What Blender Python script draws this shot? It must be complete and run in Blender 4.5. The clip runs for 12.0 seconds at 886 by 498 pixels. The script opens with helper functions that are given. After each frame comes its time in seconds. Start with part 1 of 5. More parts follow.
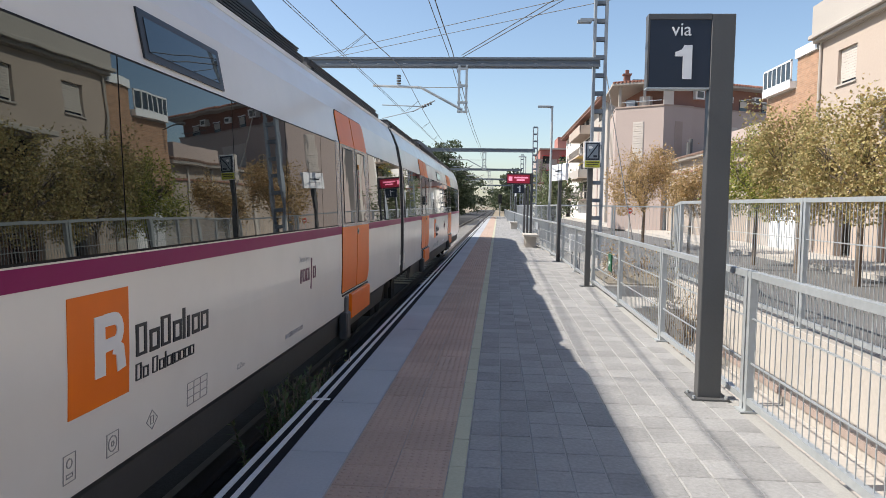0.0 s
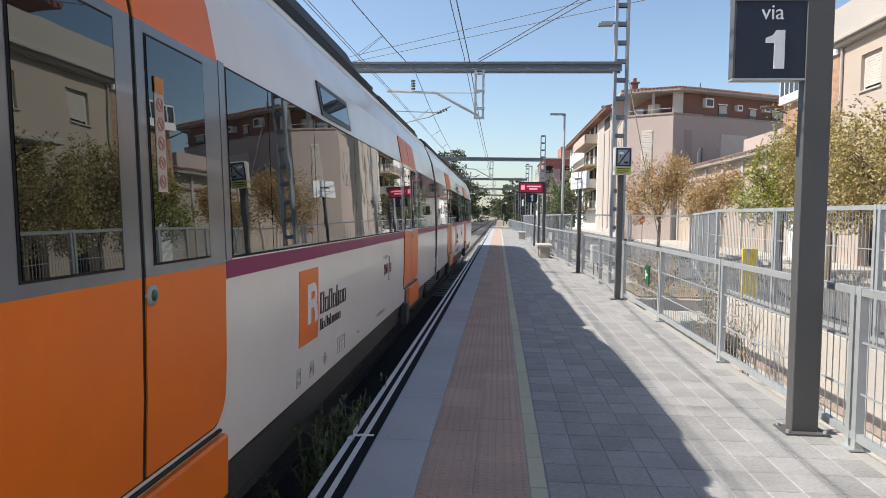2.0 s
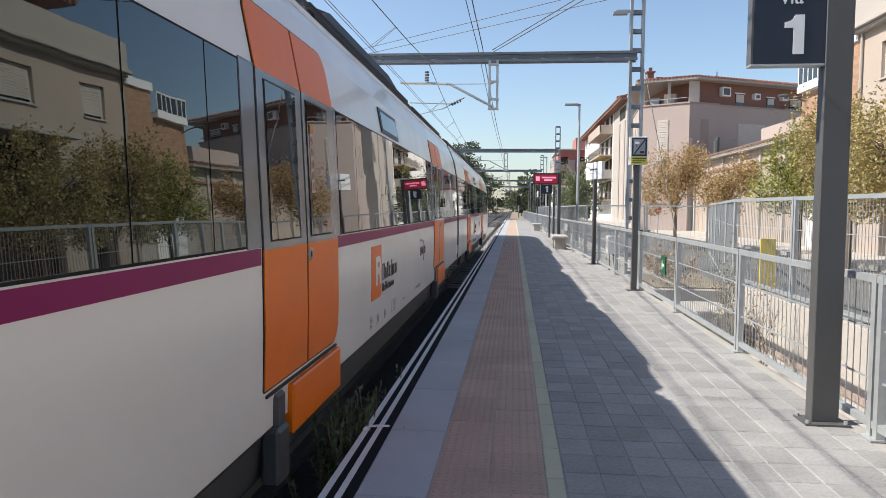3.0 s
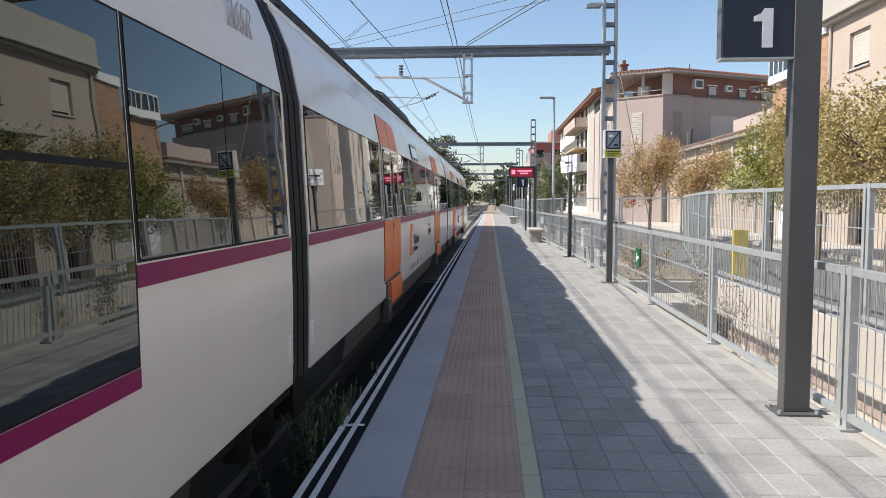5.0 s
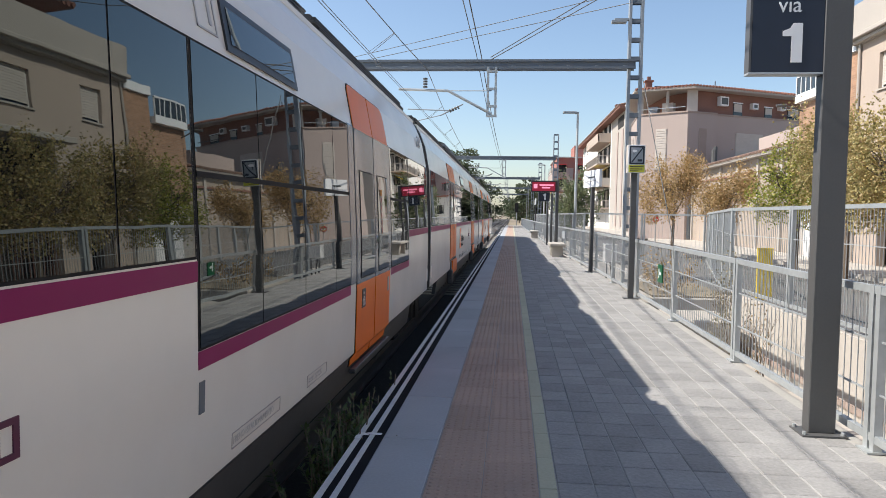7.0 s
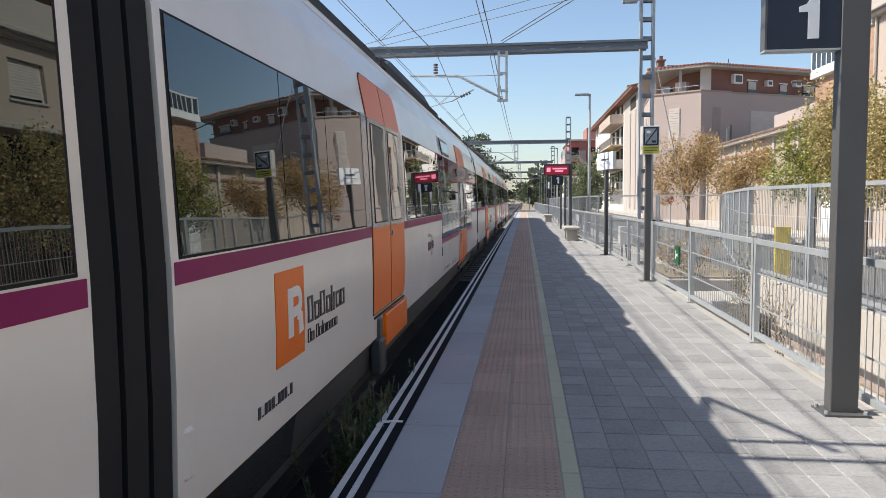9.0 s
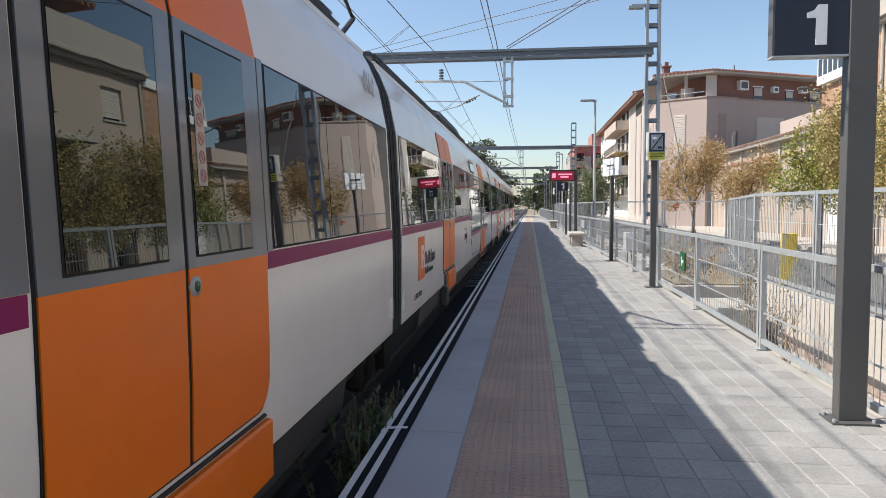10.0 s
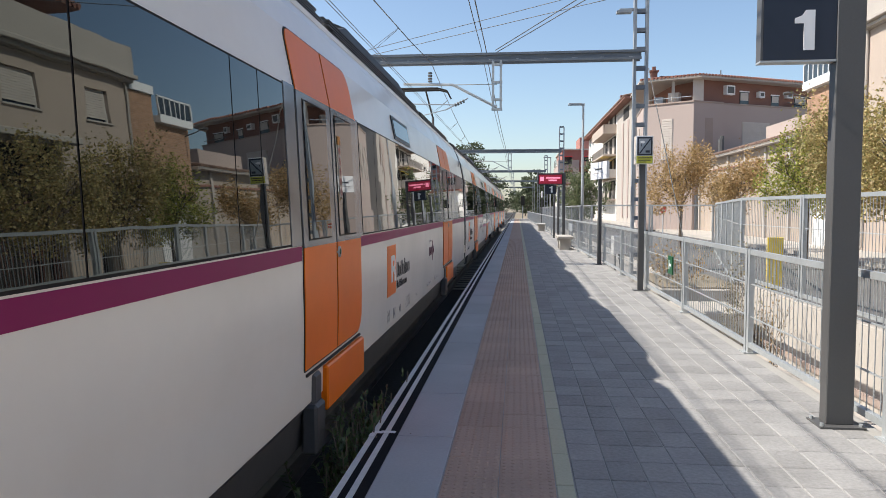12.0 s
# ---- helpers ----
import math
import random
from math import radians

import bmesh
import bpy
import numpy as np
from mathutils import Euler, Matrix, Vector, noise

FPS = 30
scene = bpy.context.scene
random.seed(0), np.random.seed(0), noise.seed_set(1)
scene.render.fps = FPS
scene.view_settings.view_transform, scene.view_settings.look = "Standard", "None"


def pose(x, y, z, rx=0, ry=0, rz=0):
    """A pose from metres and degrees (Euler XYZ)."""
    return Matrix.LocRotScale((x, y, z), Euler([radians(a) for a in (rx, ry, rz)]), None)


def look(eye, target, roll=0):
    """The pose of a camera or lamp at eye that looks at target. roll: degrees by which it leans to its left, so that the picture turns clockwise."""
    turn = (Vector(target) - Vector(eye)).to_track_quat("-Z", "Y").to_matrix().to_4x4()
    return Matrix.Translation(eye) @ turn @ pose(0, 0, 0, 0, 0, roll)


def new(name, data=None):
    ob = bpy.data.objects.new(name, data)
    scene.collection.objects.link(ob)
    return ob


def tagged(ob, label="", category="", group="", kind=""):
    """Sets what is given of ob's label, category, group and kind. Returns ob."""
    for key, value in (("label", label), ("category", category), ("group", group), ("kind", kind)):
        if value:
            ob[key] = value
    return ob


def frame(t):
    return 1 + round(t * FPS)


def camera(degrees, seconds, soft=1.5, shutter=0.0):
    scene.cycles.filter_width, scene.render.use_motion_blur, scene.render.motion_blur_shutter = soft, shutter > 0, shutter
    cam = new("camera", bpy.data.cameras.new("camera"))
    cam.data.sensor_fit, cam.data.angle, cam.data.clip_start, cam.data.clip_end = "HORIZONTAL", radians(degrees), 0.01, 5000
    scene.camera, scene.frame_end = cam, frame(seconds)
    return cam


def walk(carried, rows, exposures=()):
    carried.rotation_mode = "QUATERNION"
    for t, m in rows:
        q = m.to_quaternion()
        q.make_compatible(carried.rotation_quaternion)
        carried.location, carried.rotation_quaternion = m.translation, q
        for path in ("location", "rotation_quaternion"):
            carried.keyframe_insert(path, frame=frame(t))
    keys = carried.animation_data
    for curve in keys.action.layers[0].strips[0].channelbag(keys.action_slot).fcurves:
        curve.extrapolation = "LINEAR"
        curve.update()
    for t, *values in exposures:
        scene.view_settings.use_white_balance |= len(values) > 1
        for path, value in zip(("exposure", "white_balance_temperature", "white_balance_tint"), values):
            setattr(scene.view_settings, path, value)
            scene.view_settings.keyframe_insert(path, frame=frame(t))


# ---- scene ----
cam = camera(63.5, 12.0, soft=0.75)
PATH = [
    (0, (0.478, -1.376, 1.536), (0.327, 0.615, 1.413), 1.0),
    (0.5, (0.349, -1.232, 1.528), (0.288, 0.767, 1.524), 2.0),
    (0.7, (0.308, -1.138, 1.533), (0.148, 0.852, 1.430), 0.8),
    (0.8, (0.286, -1.024, 1.536), (0.080, 0.963, 1.435), 0.5),
    (0.9, (0.248, -0.973, 1.523), (0.048, 1.015, 1.429), 0.7),
    (1, (0.197, -0.943, 1.531), (0.018, 1.047, 1.454), 1.2),
    (1.5, (0.05, -0.769, 1.505), (-0.153, 1.218, 1.411), 0.2),
    (2, (0.023, -0.705, 1.51), (-0.131, 1.287, 1.415), 0.9),
    (2.5, (0.019, -0.699, 1.507), (-0.153, 1.291, 1.412), 0.9),
    (3, (0.023, -0.685, 1.497), (-0.172, 1.302, 1.38), 0.5),
    (3.2, (0.027, -0.667, 1.494), (-0.138, 1.323, 1.387), 0.9),
    (4.8, (0.046, -0.649, 1.507), (-0.119, 1.339, 1.363), 0.5),
    (5, (0.047, -0.648, 1.514), (-0.085, 1.343, 1.38), -0.1),
    (5.5, (0.039, -0.656, 1.51), (-0.101, 1.335, 1.383), -0.4),
    (6, (0.029, -0.681, 1.493), (-0.138, 1.311, 1.42), -0.7),
    (6.5, (0.044, -0.638, 1.503), (-0.186, 1.344, 1.373), -0.6),
    (7, (0.04, -0.64, 1.492), (-0.149, 1.348, 1.394), 1.0),
    (7.2, (0.032, -0.646, 1.51), (-0.197, 1.336, 1.369), 0.0),
    (8.8, (0.02, -0.645, 1.5), (-0.18, 1.34, 1.361), 0.4),
    (9, (0.022, -0.643, 1.501), (-0.205, 1.34, 1.364), -0.4),
    (9.5, (0.025, -0.634, 1.507), (-0.23, 1.346, 1.391), -0.7),
    (10, (0.014, -0.632, 1.501), (-0.226, 1.35, 1.379), -0.2),
    (10.5, (0.015, -0.629, 1.5), (-0.22, 1.353, 1.381), -0.2),
    (11, (0.016, -0.619, 1.506), (-0.211, 1.364, 1.391), -0.2),
    (11.5, (0.006, -0.629, 1.506), (-0.196, 1.358, 1.388), 0.1),
    (12, (0.006, -0.608, 1.503), (-0.201, 1.378, 1.389), -0.0),
]
walk(cam, [(t, look(e, a, r)) for t, e, a, r in PATH])

# ---- light ----
SUN_EL, SUN_AZ = 47.0, 0.0
world = bpy.data.worlds.new("world")
scene.world = world
world.use_nodes = True
wn = world.node_tree.nodes
sky = wn.new("ShaderNodeTexSky")
sky.sky_type = "NISHITA"
sky.sun_disc = False
sky.sun_elevation = radians(SUN_EL)
sky.sun_rotation = radians(270)
sky.air_density, sky.dust_density, sky.ozone_density = 1.0, 1.0, 1.7
wn["Background"].inputs["Strength"].default_value = 0.12
world.node_tree.links.new(sky.outputs[0], wn["Background"].inputs[0])
sun_data = bpy.data.lights.new("sun", "SUN")
sun_data.energy, sun_data.angle, sun_data.color = 5.0, radians(0.5), (1.0, 0.94, 0.85)
sun = new("sun", sun_data)
sun.matrix_world = look((-20, -2, 20 * math.tan(radians(SUN_EL))), (0, 0, 0))
scene.view_settings.exposure = 0.56


# ---- materials ----
def mat(name, color, rough=0.6, metal=0.0, grain=30.0, amount=0.12, stain=2.0, stain_amount=0.12, bump=0.1, vary=0.0, spec=0.5, ior=1.5, coat=0.0, island=False):
    """Base colour with fine grain, broad stains and relief, in metres."""
    m = bpy.data.materials.new(name)
    m.use_nodes = True
    n, l = m.node_tree.nodes, m.node_tree.links
    b = n["Principled BSDF"]
    b.inputs["Metallic"].default_value = metal
    b.inputs["IOR"].default_value = ior
    b.inputs["Coat Weight"].default_value = coat
    b.inputs["Coat Roughness"].default_value = 0.05
    tc = n.new("ShaderNodeTexCoord")
    geo = n.new("ShaderNodeNewGeometry")
    fine, broad = n.new("ShaderNodeTexNoise"), n.new("ShaderNodeTexNoise")
    for tex, scale, detail in ((fine, grain, 4), (broad, stain, 5)):
        tex.inputs["Scale"].default_value = scale
        tex.inputs["Detail"].default_value = detail
        l.new(tc.outputs["Object"] if not vary else geo.outputs["Position"], tex.inputs["Vector"])
    add = n.new("ShaderNodeMath"); add.operation = "MULTIPLY_ADD"
    l.new(fine.outputs["Fac"], add.inputs[0])
    add.inputs[1].default_value = 2 * amount
    add.inputs[2].default_value = 1 - amount - stain_amount
    add2 = n.new("ShaderNodeMath"); add2.operation = "MULTIPLY_ADD"
    l.new(broad.outputs["Fac"], add2.inputs[0])
    add2.inputs[1].default_value = 2 * stain_amount
    l.new(add.outputs[0], add2.inputs[2])
    last = add2.outputs[0]
    if vary:
        if island:
            rnd = geo.outputs["Random Per Island"]
        else:
            rnd = n.new("ShaderNodeObjectInfo").outputs["Random"]
        add3 = n.new("ShaderNodeMath"); add3.operation = "MULTIPLY_ADD"
        l.new(rnd, add3.inputs[0])
        add3.inputs[1].default_value = vary
        add4 = n.new("ShaderNodeMath"); add4.operation = "SUBTRACT"
        l.new(last, add4.inputs[0]); add4.inputs[1].default_value = vary / 2
        l.new(add4.outputs[0], add3.inputs[2])
        last = add3.outputs[0]
    mul = n.new("ShaderNodeVectorMath"); mul.operation = "SCALE"
    mul.inputs[0].default_value = color
    l.new(last, mul.inputs["Scale"])
    l.new(mul.outputs[0], b.inputs["Base Color"])
    r = n.new("ShaderNodeMath"); r.operation = "MULTIPLY_ADD"
    l.new(broad.outputs["Fac"], r.inputs[0])
    r.inputs[1].default_value = 0.3 * rough
    r.inputs[2].default_value = 0.85 * rough
    l.new(r.outputs[0], b.inputs["Roughness"])
    if bump:
        bp = n.new("ShaderNodeBump")
        bp.inputs["Strength"].default_value = bump
        bp.inputs["Distance"].default_value = 0.01
        l.new(fine.outputs["Fac"], bp.inputs["Height"])
        l.new(bp.outputs[0], b.inputs["Normal"])
    return m


def glow(name, color, strength):
    m = bpy.data.materials.new(name)
    m.use_nodes = True
    b = m.node_tree.nodes["Principled BSDF"]
    b.inputs["Base Color"].default_value = (0.01, 0.01, 0.01, 1)
    b.inputs["Emission Color"].default_value = (*color, 1)
    b.inputs["Emission Strength"].default_value = strength
    return m


def leaf_mat(name, colors):
    """Leaves that differ in colour one by one, with some light passing through."""
    m = bpy.data.materials.new(name)
    m.use_nodes = True
    n, l = m.node_tree.nodes, m.node_tree.links
    b = n["Principled BSDF"]
    geo = n.new("ShaderNodeNewGeometry")
    ramp = n.new("ShaderNodeValToRGB")
    ramp.color_ramp.interpolation = "LINEAR"
    while len(ramp.color_ramp.elements) < len(colors):
        ramp.color_ramp.elements.new(0.5)
    for k, c in enumerate(colors):
        ramp.color_ramp.elements[k].position = k / (len(colors) - 1)
        ramp.color_ramp.elements[k].color = (*c, 1)
    l.new(geo.outputs["Random Per Island"], ramp.inputs[0])
    l.new(ramp.outputs[0], b.inputs["Base Color"])
    b.inputs["Roughness"].default_value = 0.6
    tr = n.new("ShaderNodeBsdfTranslucent")
    l.new(ramp.outputs[0], tr.inputs[0])
    mix = n.new("ShaderNodeMixShader")
    mix.inputs[0].default_value = 0.35
    l.new(b.outputs[0], mix.inputs[1])
    l.new(tr.outputs[0], mix.inputs[2])
    l.new(mix.outputs[0], n["Material Output"].inputs[0])
    return m


def tactile_mat():
    """Worn brown paving of the warning strip."""
    m = mat("tactile_brown", (0.42, 0.305, 0.24), 0.85, grain=60, amount=0.16, stain=1.3, stain_amount=0.22, bump=0.3, vary=0.14)
    return m


M = {
    "paver": mat("paver_grey", (0.272, 0.266, 0.258), 0.9, grain=38, amount=0.30, stain=3.2, stain_amount=0.28, bump=0.6, vary=0.26),
    "paver_far": mat("paver_grey_joined", (0.272, 0.266, 0.258), 0.9, grain=38, amount=0.30, stain=3.2, stain_amount=0.28, bump=0.6, vary=0.26, island=True),
    "joint": mat("joint_sand", (0.34, 0.33, 0.31), 0.95, grain=80, amount=0.2, bump=0.3),
    "tactile": tactile_mat(),
    "slab": mat("edge_slab", (0.37, 0.385, 0.405), 0.8, grain=50, amount=0.1, stain=1.1, stain_amount=0.22, bump=0.2, vary=0.10),
    "line_white": mat("line_white", (0.62, 0.62, 0.62), 0.7, grain=40, amount=0.15, stain=3, stain_amount=0.2),
    "rubber": mat("rubber_dark", (0.010, 0.011, 0.014), 0.95, ior=1.25, grain=60, amount=0.2),
    "curb": mat("strip_pale", (0.44, 0.43, 0.31), 0.85, grain=50, amount=0.15, stain=2, stain_amount=0.18, vary=0.1),
    "concrete": mat("concrete", (0.42, 0.39, 0.35), 0.9, grain=25, amount=0.12, stain=0.7, stain_amount=0.22, bump=0.3),
    "wall_pale": mat("wall_pale", (0.43, 0.395, 0.355), 0.9, grain=20, amount=0.1, stain=0.8, stain_amount=0.15, bump=0.3),
    "asphalt": mat("asphalt", (0.13, 0.128, 0.126), 0.9, grain=60, amount=0.3, stain=0.5, stain_amount=0.2, bump=0.4),
    "soil": mat("dry_soil", (0.24, 0.20, 0.14), 0.95, grain=8, amount=0.3, stain=0.2, stain_amount=0.25, bump=0.6),
    "ballast": mat("ballast", (0.045, 0.042, 0.039), 0.95, grain=22, amount=0.5, stain=1, stain_amount=0.2, bump=1.0),
    "rail": mat("rail_steel", (0.20, 0.17, 0.15), 0.5, 0.7, grain=20),
    "galv": mat("galvanised", (0.43, 0.455, 0.465), 0.5, 0.45, grain=18, amount=0.14, stain=3, stain_amount=0.12, bump=0.05),
    "galv_dark": mat("galvanised_dull", (0.30, 0.33, 0.36), 0.6, 0.3, grain=18, amount=0.14),
    "galv_beam": mat("galvanised_beam", (0.15, 0.175, 0.205), 0.6, 0.2, grain=14, amount=0.14, stain=2, stain_amount=0.15),
    "post": mat("post_dark_grey", (0.085, 0.085, 0.085), 0.5, grain=60, amount=0.08, stain=2, stain_amount=0.12, bump=0.04),
    "navy": mat("sign_navy", (0.012, 0.018, 0.035), 0.35, grain=10, amount=0.05, bump=0),
    "white": mat("white_paint", (0.78, 0.78, 0.78), 0.4, grain=20, amount=0.03, stain_amount=0.04, bump=0),
    "train_white": mat("train_white", (0.80, 0.765, 0.705), 0.24, grain=9, amount=0.02, stain=1.3, stain_amount=0.07, bump=0, coat=0.22),
    "orange": mat("train_orange", (0.84, 0.18, 0.005), 0.36, grain=9, amount=0.04, stain=1.5, stain_amount=0.14, bump=0, coat=0.03, ior=1.33),
    "purple": mat("train_purple", (0.25, 0.010, 0.10), 0.42, ior=1.3, grain=9, amount=0.04, bump=0),
    "grey": mat("train_grey", (0.145, 0.16, 0.18), 0.24, grain=9, amount=0.04, bump=0, coat=0.4),
    "skirt": mat("train_skirt", (0.058, 0.06, 0.066), 0.5, grain=12, amount=0.1, stain=2, stain_amount=0.2),
    "glass": mat("train_glass", (0.006, 0.007, 0.008), 0.012, grain=2, amount=0.1, bump=0, ior=1.88),
    "black": mat("black_rubber", (0.007, 0.007, 0.008), 0.8, grain=20, amount=0.1, bump=0),
    "roof": mat("roof_dark", (0.022, 0.024, 0.028), 0.55, grain=12, amount=0.15),
    "iron": mat("underframe", (0.018, 0.016, 0.015), 0.75, grain=15, amount=0.3, bump=0.3),
    "ink": mat("print_dark", (0.02, 0.02, 0.024), 0.4, bump=0),
    "plum": mat("print_plum", (0.10, 0.015, 0.05), 0.4, bump=0),
    "faint": mat("print_grey", (0.42, 0.41, 0.41), 0.4, bump=0),
    "stencil": mat("print_faint", (0.30, 0.29, 0.28), 0.4, bump=0),
    "steel": mat("stainless", (0.55, 0.55, 0.53), 0.35, 0.9, bump=0),
    "green": mat("button_green", (0.01, 0.10, 0.04), 0.3, bump=0),
    "lime": mat("sign_lime", (0.60, 0.58, 0.06), 0.5, bump=0),
    "yellow_board": mat("yellow_board", (0.80, 0.60, 0.05), 0.6, bump=0.1),
    "notice": mat("notice_pale", (0.52, 0.44, 0.38), 0.6, bump=0),
    "notice_head": mat("notice_orange", (0.55, 0.24, 0.06), 0.6, bump=0),
    "picto": mat("pictogram_red", (0.45, 0.22, 0.20), 0.5, bump=0),
    "red": mat("sign_red", (0.55, 0.03, 0.03), 0.5, bump=0),
    "cream": mat("render_cream", (0.41, 0.338, 0.285), 0.92, grain=15, amount=0.06, stain=0.35, stain_amount=0.12, bump=0.25),
    "hall": mat("render_hall", (0.35, 0.29, 0.24), 0.92, grain=12, amount=0.08, stain=0.7, stain_amount=0.22, bump=0.3),
    "cream_pale": mat("render_pale", (0.40, 0.365, 0.33), 0.92, grain=15, amount=0.05, stain=0.5, stain_amount=0.1, bump=0.2),
    "taupe": mat("render_taupe", (0.39, 0.318, 0.288), 0.92, grain=15, amount=0.05, stain=0.3, stain_amount=0.10, bump=0.2),
    "taupe_dark": mat("render_taupe_dark", (0.33, 0.26, 0.225), 0.9, bump=0),
    "brown": mat("render_brown", (0.22, 0.11, 0.085), 0.9, grain=10, amount=0.1, stain=0.6, bump=0.2),
    "brickred": mat("brick_orange", (0.39, 0.235, 0.15), 0.9, grain=30, amount=0.15, stain=0.8, stain_amount=0.15, bump=0.4, vary=0.3, island=True),
    "mortar": mat("mortar", (0.40, 0.33, 0.27), 0.95, grain=30, amount=0.1, bump=0.2),
    "tile_old": mat("roof_tile_old", (0.23, 0.15, 0.115), 0.9, grain=14, amount=0.25, stain=1.2, stain_amount=0.2, bump=0.4, vary=0.25, island=True),
    "tile": mat("roof_tile", (0.27, 0.125, 0.09), 0.9, grain=14, amount=0.2, stain=1.2, stain_amount=0.2, bump=0.4, vary=0.25, island=True),
    "facade_white": mat("facade_white", (0.70, 0.68, 0.64), 0.9, grain=10, amount=0.05, stain=0.4, stain_amount=0.1),
    "facade_red": mat("facade_red", (0.34, 0.15, 0.125), 0.9, grain=10, amount=0.08, stain=0.4, stain_amount=0.15),
    "shutter": mat("shutter", (0.50, 0.45, 0.405), 0.7, grain=10, amount=0.05, bump=0),
    "pane": mat("window_pane", (0.02, 0.024, 0.028), 0.05, bump=0, ior=1.6),
    # near-black colour standing in for the shade inside openings
    "opening_shade": mat("painted_opening_shade", (0.03, 0.028, 0.026), 0.9, bump=0),
    "bark": mat("bark", (0.16, 0.125, 0.095), 0.9, grain=14, amount=0.35, stain=3, stain_amount=0.3, bump=0.6),
    "leaf_gold": leaf_mat("leaf_gold", [(0.207, 0.196, 0.075), (0.391, 0.328, 0.127), (0.540, 0.437, 0.201), (0.356, 0.236, 0.109)]),
    "leaf_green": leaf_mat("leaf_green", [(0.115, 0.161, 0.034), (0.265, 0.299, 0.057), (0.437, 0.437, 0.092), (0.345, 0.287, 0.086)]),
    "leaf_brown": leaf_mat("leaf_brown", [(0.230, 0.167, 0.069), (0.414, 0.287, 0.127), (0.550, 0.391, 0.196), (0.310, 0.190, 0.086)]),
    "leaf_dark": leaf_mat("leaf_dark", [(0.045, 0.06, 0.032), (0.075, 0.10, 0.05), (0.11, 0.13, 0.075)]),
    "leaf_pale": leaf_mat("leaf_pale", [(0.30, 0.27, 0.19), (0.42, 0.38, 0.28), (0.24, 0.23, 0.14)]),
    "leaf_willow": leaf_mat("leaf_willow", [(0.10, 0.13, 0.06), (0.17, 0.20, 0.10), (0.26, 0.28, 0.16)]),
    "leaf_weed": leaf_mat("leaf_weed", [(0.05, 0.085, 0.025), (0.09, 0.13, 0.045), (0.16, 0.19, 0.09)]),
    "led_red": glow("led_red", (0.5, 0.01, 0.05), 0.35),
    "led_white": glow("led_white", (1.0, 0.30, 0.45), 0.9),
}

def wavy(m, scale, strength):
    """Gentle warps of toughened panes, which bend what they mirror."""
    n, l = m.node_tree.nodes, m.node_tree.links
    tc = n.new("ShaderNodeTexCoord")
    tex = n.new("ShaderNodeTexNoise")
    tex.inputs["Scale"].default_value = scale
    tex.inputs["Detail"].default_value = 1.5
    l.new(tc.outputs["Object"], tex.inputs["Vector"])
    bp = n.new("ShaderNodeBump")
    bp.inputs["Strength"].default_value = strength
    bp.inputs["Distance"].default_value = 0.02
    l.new(tex.outputs["Fac"], bp.inputs["Height"])
    l.new(bp.outputs[0], n["Principled BSDF"].inputs["Normal"])


wavy(M["glass"], 3.0, 0.028)
M["glass"].node_tree.nodes["Principled BSDF"].inputs["Specular Tint"].default_value = (0.88, 1.0, 0.96, 1)


# ---- mesh tools ----
def thing(name, label, category, group="", at=(0, 0, 0), kind=""):
    ob = new(name)
    ob.empty_display_size = 0.1
    ob.matrix_basis = Matrix.Translation(at)
    return tagged(ob, label, category, group, kind)


def link(name, bm, material, parent=None, label="", smooth=False):
    me = bpy.data.meshes.new(name)
    bm.to_mesh(me)
    bm.free()
    if smooth:
        me.shade_smooth()
    me.materials.append(M[material])
    ob = new(name, me)
    if parent is not None:
        ob.parent = parent
    if label:
        ob["label"] = label
    return ob


def part(name, bm, material, parent, label="", smooth=False):
    return link(name, bm, material, parent, label, smooth)


def structure(name, bm, material, label, category=""):
    return tagged(link(name, bm, material), label, category or name.split("_")[0], "", "structure")


def box(bm, x0, x1, y0, y1, z0, z1, bevel=0.0):
    r = bmesh.ops.create_cube(bm, size=1.0, matrix=Matrix.LocRotScale(((x0 + x1) / 2, (y0 + y1) / 2, (z0 + z1) / 2), None, (abs(x1 - x0), abs(y1 - y0), abs(z1 - z0))))
    if bevel:
        edges = list({e for v in r["verts"] for e in v.link_edges})
        bmesh.ops.bevel(bm, geom=edges, offset=bevel, segments=1, affect="EDGES")
    return bm


def boxes(*rows, bevel=0.0):
    bm = bmesh.new()
    for r in rows:
        box(bm, *r, bevel=bevel)
    return bm


def rod(bm, a, b, r0, r1=None, seg=8):
    a, b = Vector(a), Vector(b)
    d = b - a
    q = d.to_track_quat("Z", "Y").to_matrix().to_4x4()
    bmesh.ops.create_cone(bm, cap_ends=True, segments=seg, radius1=r0, radius2=r0 if r1 is None else r1, depth=d.length, matrix=Matrix.Translation((a + b) / 2) @ q)
    return bm


def rods(rows, seg=8):
    bm = bmesh.new()
    for a, b, r in rows:
        rod(bm, a, b, r, seg=seg)
    return bm


def beam(bm, a, b, w, h):
    """A square bar from a to b, w across and h high."""
    a, b = Vector(a), Vector(b)
    d = b - a
    q = d.to_track_quat("Y", "Z").to_matrix().to_4x4()
    bmesh.ops.create_cube(bm, size=1.0, matrix=Matrix.Translation((a + b) / 2) @ q @ Matrix.Diagonal((w, d.length, h, 1)))
    return bm


